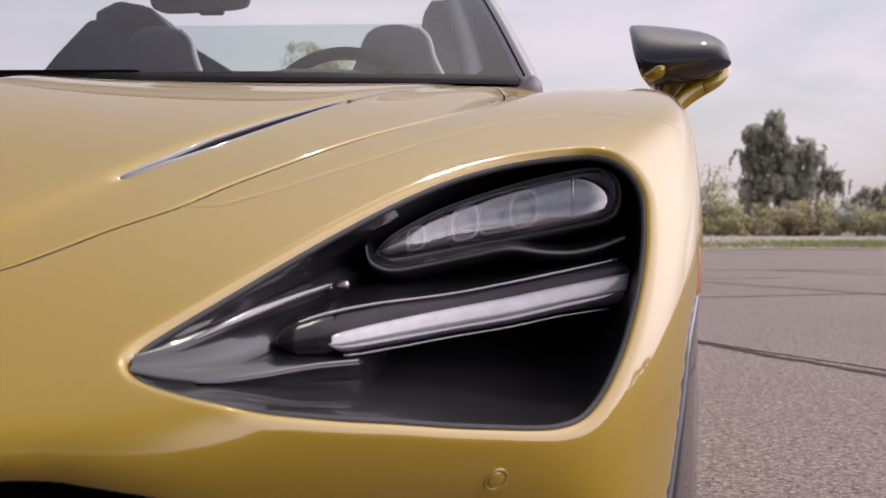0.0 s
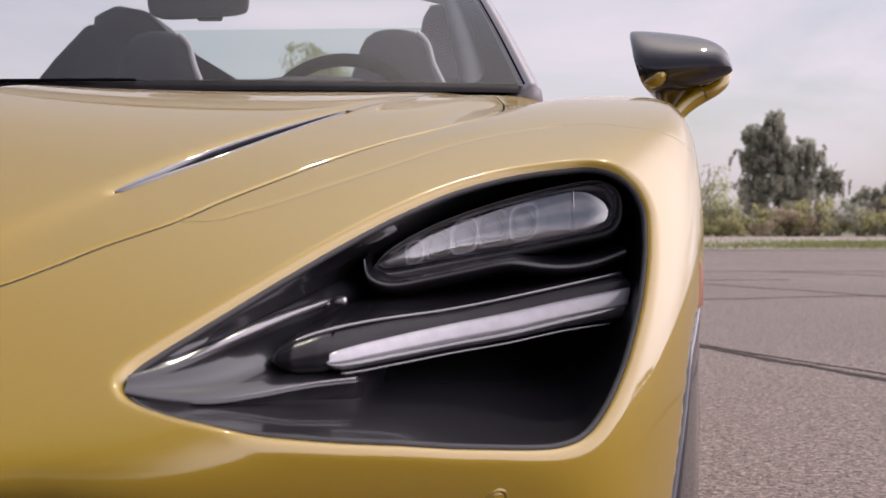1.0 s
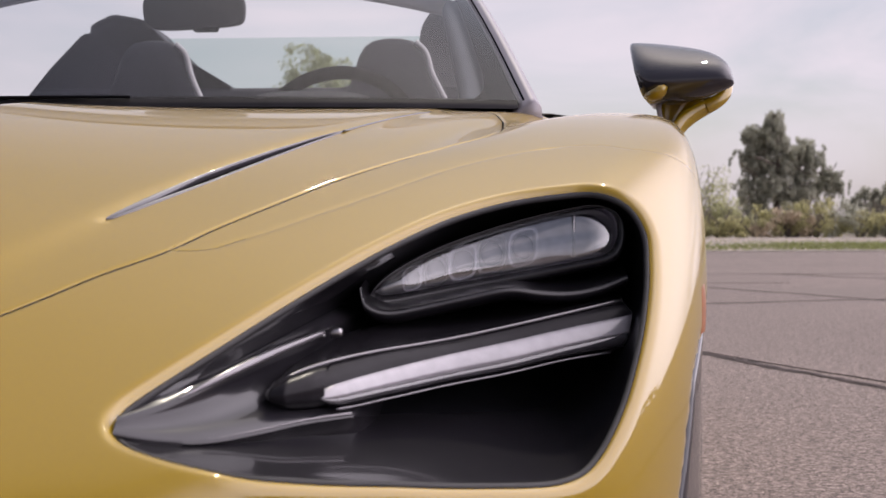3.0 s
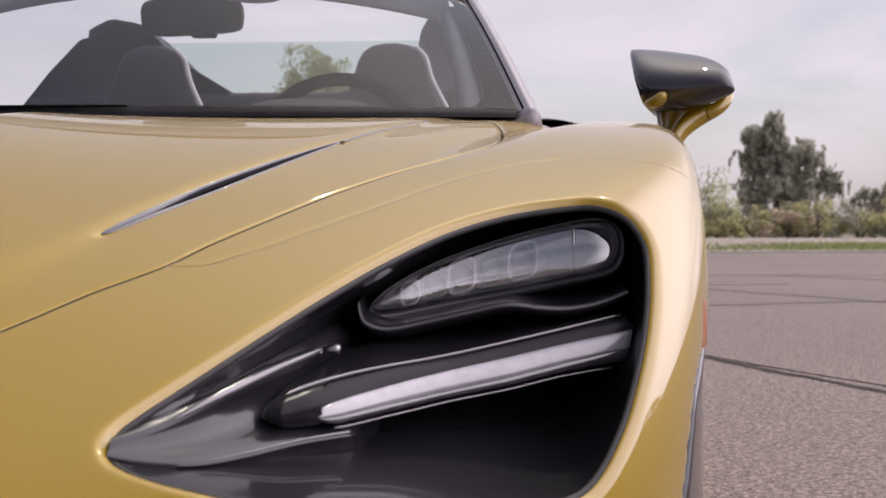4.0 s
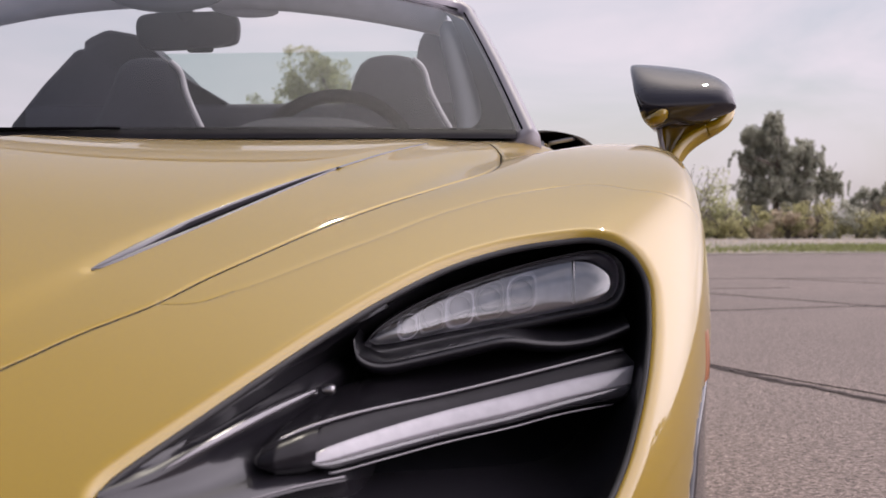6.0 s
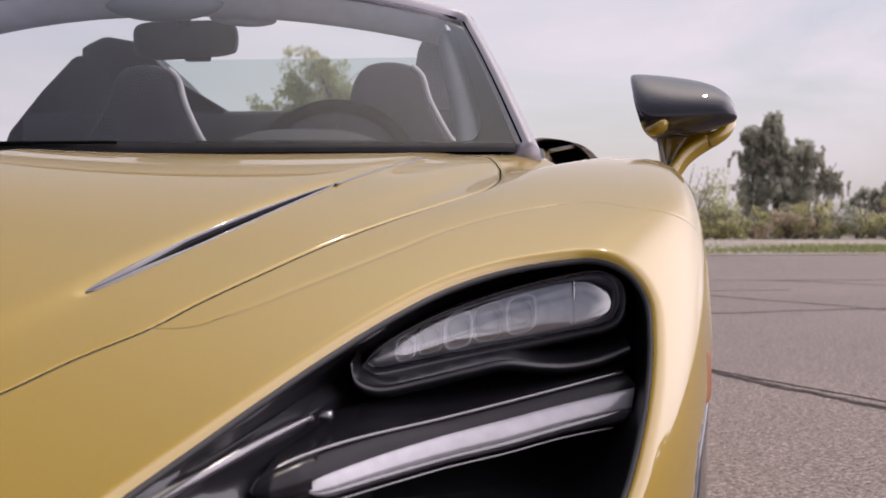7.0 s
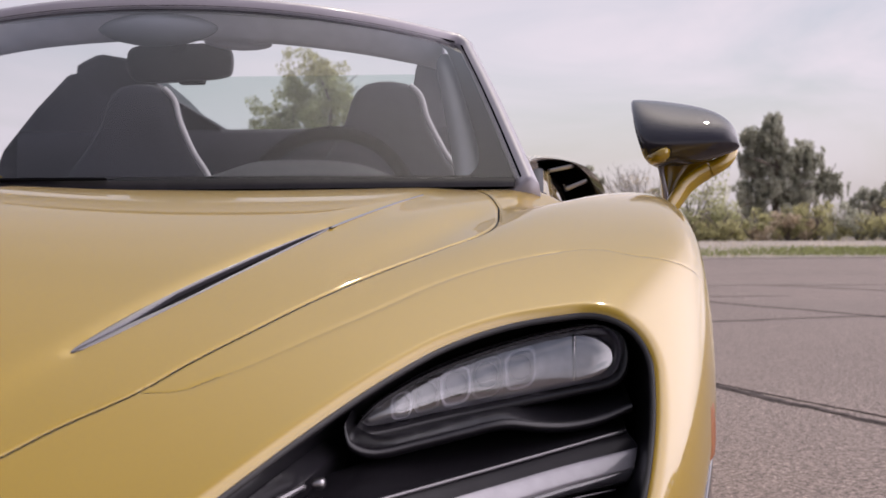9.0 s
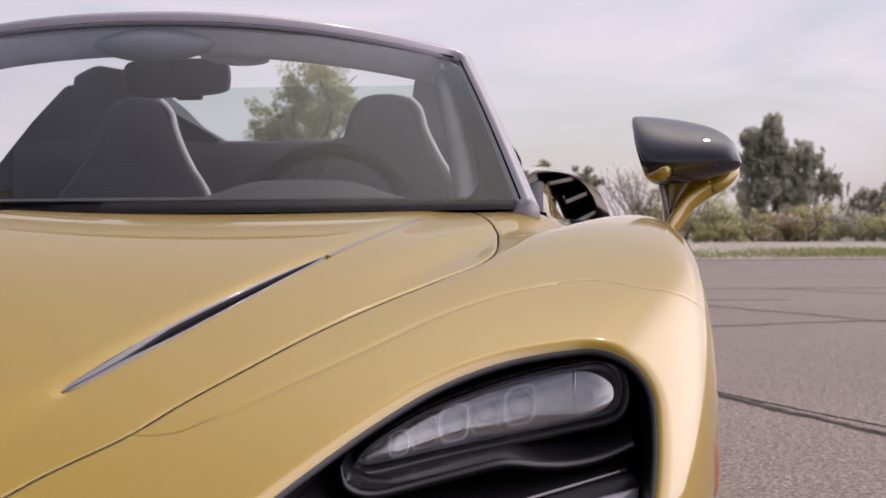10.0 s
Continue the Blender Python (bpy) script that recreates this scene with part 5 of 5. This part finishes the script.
# ---- ground ----
def flat(name, x0, x1, y0, y1, z, nx, ny, material, label, category, rough=0.0):
    rng = np.random.default_rng(5)
    xs, ys = np.linspace(x0, x1, nx), np.linspace(y0, y1, ny)
    rows = [[(x, y, z + rough * rng.normal()) for x in xs] for y in ys]
    ob = mesh_part(name, *loft(rows, closed=False), material)
    return tagged(ob, label, category, kind="structure")


far = [-3000, -400, -60, -20, -8, -2, 4, 10, 20, 60, 400, 3000]
v, f = loft([[(x, y, 0.0) for x in far] for y in (-3000, -300, -40, -10, -4, 0, 4, 8, 14, 20, 35, 60, 300, 3000)], closed=False)
tagged(mesh_part("ground", v, f, ASPHALT), "worn brown-grey asphalt with cracks", "ground", kind="structure")


def crack(points, width, seed, label):
    rng = np.random.default_rng(seed)
    p = even(spline([(*q, 0) for q in points], 200), 160)
    p[:, :2] += (np.cumsum(rng.normal(0, 0.010, (160, 2)), 0) * 0.6 + rng.normal(0, 0.004, (160, 2))) * min(1.0, width / 0.05)
    t = np.gradient(p, axis=0)
    t /= np.linalg.norm(t, axis=1)[:, None]
    s = np.cross(t, (0, 0, 1.0))
    w = width * (0.75 + 0.35 * np.abs(np.sin(np.arange(160) * 0.21 + seed)) + rng.uniform(-0.25, 0.25, 160))
    a, b = p + s * w[:, None] / 2, p - s * w[:, None] / 2
    rows = [a + (0, 0, 0.0005), a * 0.8 + b * 0.2 + (0, 0, 0.004), a * 0.2 + b * 0.8 + (0, 0, 0.004), b + (0, 0, 0.0005)]
    return tagged(mesh_part("tar_seam", *loft(rows, closed=False), TAR), label, "crack", "cracks in the asphalt")


crack([(0.2, 7.0), (1.563, 3.81), (1.782, 3.304), (2.03, 2.759), (2.6, 1.5), (3.4, -0.5)], 0.065, 1, "dark tar-sealed crack in the asphalt")
crack([(1.50, 3.95), (1.70, 3.42), (1.86, 3.10), (2.10, 2.62)], 0.02, 7, "thin dark crack beside a tar seam")
crack([(1.48, 4.12), (1.66, 3.60), (1.84, 3.24), (2.04, 2.85), (2.3, 2.3)], 0.014, 8, "thin dark crack beside a tar seam")
crack([(-3.0, 5.0), (2.071, 6.909), (2.734, 7.178), (3.469, 7.402), (6.0, 8.2), (12, 10.4)], 0.06, 2, "dark tar-sealed crack in the asphalt")
crack([(1.0, 11.4), (2.396, 8.888), (3.398, 7.17), (4.4, 5.4)], 0.05, 3, "dark tar-sealed crack in the asphalt")
crack([(-4.0, 11.5), (2.9, 11.3), (5.2, 11.3), (12.0, 11.2)], 0.03, 4, "dark crack across the asphalt")
crack([(3.5, 11.30), (3.9, 10.95), (4.37, 10.35), (5.2, 9.5), (7.0, 7.8)], 0.04, 5, "dark crack branching off across the asphalt")
crack([(-1.0, 9.3), (2.0, 9.45), (2.7, 9.5), (3.3, 9.55)], 0.02, 6, "faint thin crack across the asphalt")
flat("dirt_strip", -60, 90, 19.9, 60, 0.012, 60, 30, DIRT, "pale dirt strip beyond the asphalt", "dirt")


def blades(name, count, x0, x1, y0, y1, height, material, label, seed, clump=1.2):
    rng = np.random.default_rng(seed)
    verts, faces = [], []
    cx, cy = rng.uniform(x0, x1, count // 14), rng.uniform(y0, y1, count // 14)
    for i in range(count):
        k = rng.integers(len(cx))
        x, y = cx[k] + rng.normal(0, clump), cy[k] + rng.normal(0, clump * 0.4)
        y = min(max(y, y0), y1)
        h = height * rng.uniform(0.4, 1.2)
        a = rng.uniform(0, math.pi)
        w = 0.005 + 0.008 * rng.random()
        lx, ly = rng.normal(0, 0.35, 2) * h
        o = len(verts)
        c_, s_ = math.cos(a) * w, math.sin(a) * w
        verts += [(x - c_, y - s_, 0.0), (x + c_, y + s_, 0.0), (x + c_ * 0.6 + lx * 0.4, y + s_ * 0.6 + ly * 0.4, h * 0.6), (x + lx, y + ly, h)]
        faces += [(o, o + 1, o + 2), (o, o + 2, o + 3)]
    ob = mesh_part(name, verts, faces, material, smooth=False)
    return tagged(ob, label, "grass", kind="stuff")


blades("grass_verge", 20000, 6.5, 26, 20.6, 26.0, 0.10, GRASS, "patchy green grass along the asphalt edge", 11)
blades("grass_verge", 5000, 2, 10, 20.5, 24.0, 0.07, GRASS, "thin green grass at the asphalt edge", 13)
blades("dry_grass", 6000, -2, 26, 20.3, 33.0, 0.06, LEAF_DRY, "dry straw-coloured grass tufts on dirt", 12)


def leaf_cloud(centres, radii, per, size, rng, droop=0.0, long=1.6):
    """Many small leaf cards round the given clump centres."""
    verts, faces = [], []
    for c, r in zip(centres, radii):
        for _ in range(per):
            d = rng.normal(0, 1, 3)
            d /= np.linalg.norm(d)
            p = np.array(c) + d * r * rng.random() ** 0.5 * np.array((1, 1, 0.85))
            a = rng.normal(0, 1, 3)
            a[2] -= droop * 2
            a /= np.linalg.norm(a)
            b = np.cross(a, rng.normal(0, 1, 3))
            b /= np.linalg.norm(b) + 1e-9
            s = size * rng.uniform(0.6, 1.4)
            o = len(verts)
            verts += [p - a * s * long * 0.5, p + b * s * 0.5, p + a * s * long * 0.5, p - b * s * 0.5]
            faces.append((o, o + 1, o + 2, o + 3))
    return verts, faces


def limb(a, b, ra, rb, rng, bend=0.12):
    a, b = np.array(a, float), np.array(b, float)
    L = np.linalg.norm(b - a)
    mid = (a + b) / 2 + rng.normal(0, bend * L, 3) * (1, 1, 0.4)
    path = spline([a, mid, b], 9)
    return tube(path, np.linspace(ra, rb, 9), 8)


def tree(name, base, trunk_h, lobes, trunk_r, leaf_mat, label, seed, per=260, size=0.16, droop=0.3, fork=None, sprays=15):
    """A tree: tapered trunk with limbs to each lobe (dx, dy, z, radius) of an uneven crown."""
    rng = np.random.default_rng(seed)
    ob = tagged(new(name), label, "tree")
    ob.location = base
    pieces = []
    top = np.array(fork if fork is not None else (0.1, 0, trunk_h))
    pieces.append(limb((0, 0, -0.05), top, trunk_r, trunk_r * 0.65, rng, 0.05))
    centres, radii = [], []
    for dx, dy, z, r in lobes:
        c = np.array((dx, dy, z))
        start = top * (0.75 + 0.25 * rng.random()) if z > top[2] * 0.8 else top * 0.55
        pieces.append(limb(start, c, trunk_r * 0.42, 0.03, rng))
        for _ in range(5):
            e = c + rng.normal(0, 0.55, 3) * r
            pieces.append(limb(c, e, 0.04, 0.012, rng))
        for _ in range(sprays):
            q = c + rng.normal(0, 0.5, 3) * r * (1, 1, 0.8)
            hang = int(rng.integers(2, 6)) if droop > 0.5 else 1
            wide = r * rng.uniform(0.15, 0.34) if droop > 0.5 else r * rng.uniform(0.24, 0.46)
            for h in range(hang):
                centres.append(q + np.array((rng.normal(0, 0.04), 0, -0.15 * h))), radii.append(wide * (1 - 0.14 * h))
    mesh_part("trunk", *join(*pieces), BARK, ob, "grey trunk and limbs")
    mesh_part("crown", *leaf_cloud(centres, radii, per // (7 if droop > 0.5 else 4), size, rng, droop, 1.6 + 1.6 * droop), leaf_mat, ob, "uneven leafy crown", smooth=False)
    return ob


# large grey-green tree beyond the verge
tree("tree", (14.1, 59.0, 0), 3.2, [(0.0, 0, 5.45, 0.55), (-0.2, 0.2, 4.85, 0.6), (-1.15, 0.2, 4.65, 0.6), (-0.6, 0.3, 4.3, 0.75), (0.25, -0.2, 4.1, 0.8), (-1.45, 0, 3.6, 0.6), (-0.9, 0, 3.2, 0.8), (0.35, 0.2, 3.2, 1.0), (1.45, 0, 3.95, 0.6), (1.75, 0, 3.5, 0.5), (1.1, 0.3, 3.2, 0.8), (-0.5, -0.3, 2.3, 1.0), (2.65, 0, 2.75, 0.5), (2.95, 0.1, 2.3, 0.42), (2.3, 0.1, 2.4, 0.4), (1.0, 0, 2.2, 0.9), (-1.4, 0.2, 2.2, 0.7), (-1.0, 0, 1.4, 0.9), (0.3, 0, 1.4, 1.0), (1.4, 0, 1.6, 0.7)], 0.22, LEAF_GREY, "tall grey-green tree with drooping leaves behind scrub", 21, per=185, size=0.055, droop=0.9, sprays=30)
# tree seen through the windscreen
tree("tree", (-6.2, 43.4, 0), 3.0, [(0.1, 0, 6.25, 0.85), (-0.6, 0.2, 5.5, 0.95), (0.9, 0, 5.4, 0.9), (-1.2, 0, 4.6, 0.9), (0.2, -0.2, 4.6, 1.1), (1.3, 0.1, 4.4, 0.8), (-1.7, 0, 3.8, 0.75), (-0.5, 0, 3.6, 1.0), (0.8, 0, 3.4, 1.0), (1.6, 0, 3.4, 0.6)], 0.24, LEAF_LIGHT, "rounded light-green tree behind the car", 22, per=330, size=0.06, droop=0.45, sprays=25)
# far trees along the horizon
for k, (x, y, h, r) in enumerate(((27.5, 90, 2.6, 0.9), (26.2, 80, 3.0, 0.9), (29.0, 84, 3.4, 1.1), (3.1, 68.8, 3.9, 0.7), (5.5, 68.9, 3.5, 0.6), (-22, 75, 4.5, 1.4), (-30, 90, 5.0, 1.6))):
    tree("tree", (x, y, 0), h * 0.45, [(0, 0, h - r * 0.7, r), (-r * 0.9, 0, h - r * 1.5, r * 0.8), (r * 0.9, 0, h - r * 1.4, r * 0.8)], 0.10, LEAF_GREY, "distant grey-green tree on the horizon", 40 + k, per=160, size=0.16)


def bush(x, y, w, h, material, seed, label, sparse=1.0):
    rng = np.random.default_rng(seed)
    ob = tagged(new("bush"), label, "bush", "scrub along the verge")
    ob.location = (x, y, 0)
    centres, radii, pieces = [], [], []
    for _ in range(int(26 * sparse)):
        a = rng.uniform(-1, 1)
        top = h * (1 - 0.55 * a * a) * rng.uniform(0.55, 1.0)
        z = rng.uniform(0.15, 1.0) * top
        c = (a * w / 2, rng.uniform(-0.5, 0.5) * w * 0.6, z)
        centres.append(c), radii.append(rng.uniform(0.14, 0.26) * h)
    for _ in range(9):
        e = (rng.uniform(-0.5, 0.5) * w, rng.uniform(-0.3, 0.3) * w, h * rng.uniform(0.6, 0.95))
        pieces.append(limb((rng.uniform(-0.1, 0.1) * w, 0, 0), e, 0.03, 0.008, rng))
    mesh_part("stem", *join(*pieces), BARK, ob)
    mesh_part("foliage", *leaf_cloud(centres, radii, int(90 * sparse), 0.055, rng, 0.1), material, ob, smooth=False)
    return ob


rng_b = np.random.default_rng(77)
mats_b = (LEAF_OLIVE, LEAF_LIGHT, LEAF_DRY, LEAF_OLIVE, LEAF_GREY)
for k in range(34):
    x = -8 + k * 0.75 + rng_b.uniform(-0.3, 0.3)
    y = 35.5 + rng_b.uniform(-0.8, 4.5)
    h = rng_b.uniform(0.85, 1.35) if x > 6.5 else rng_b.uniform(0.6, 1.0)
    m = mats_b[rng_b.integers(5)]
    bush(x, y, rng_b.uniform(1.4, 2.4), h, m, 100 + k, "dry straw-coloured scrub bush" if m is LEAF_DRY else "olive-green scrub bush on pale dirt")
# thin bare shrub behind the door mirror
rng = np.random.default_rng(5)
shrub = tagged(new("bush"), "thin nearly bare shrub with fine twigs", "bush")
shrub.location = (5.2, 38.8, 0)
pieces = []
for _ in range(36):
    e = np.array((rng.normal(0, 0.5), rng.normal(0, 0.3), rng.uniform(1.0, 2.4)))
    pieces.append(limb((rng.normal(0, 0.08), 0, 0), e, 0.018, 0.006, rng))
    for _ in range(3):
        pieces.append(limb(e * rng.uniform(0.5, 0.9), e + rng.normal(0, 0.25, 3), 0.008, 0.004, rng))
mesh_part("twig_work", *join(*pieces), BARK, shrub)
mesh_part("foliage", *leaf_cloud([rng.normal(0, 0.4, 3) * (1.2, 0.6, 1) + (0, 0, 1.5) for _ in range(30)], [0.25] * 30, 10, 0.05, rng), LEAF_DRY, shrub, smooth=False)
bush(6.9, 39.0, 2.4, 2.55, LEAF_LIGHT, 300, "tall airy light-green bush behind the scrub", 1.3)
bush(5.9, 40.0, 1.6, 1.9, LEAF_OLIVE, 302, "taller olive-green bush behind the scrub")
bush(8.3, 39.5, 2.0, 1.55, LEAF_LIGHT, 301, "taller light-green bush behind the scrub")

# far scrub and trees that close the horizon behind and beside the camera
rng = np.random.default_rng(31)
centres, radii = [], []
for a in np.radians(np.linspace(58, 305, 420)):
    d = 78 + rng.uniform(-6, 10)
    top = 2.0 + 1.3 * math.sin(a * 9) + 0.9 * math.sin(a * 23 + 1) + rng.uniform(-0.5, 0.8)
    for _ in range(3):
        z = rng.uniform(0.2, 1.0) * max(top, 0.9)
        centres.append((math.sin(a) * d + rng.normal(0, 0.5), math.cos(a) * d + rng.normal(0, 0.5), z)), radii.append(rng.uniform(0.5, 1.0))
v, f = leaf_cloud(centres, radii, 14, 0.42, rng, 0.2)
tagged(mesh_part("far_woods", v, f, LEAF_GREY, smooth=False), "distant grey-green woods round the asphalt", "woods", kind="stuff")
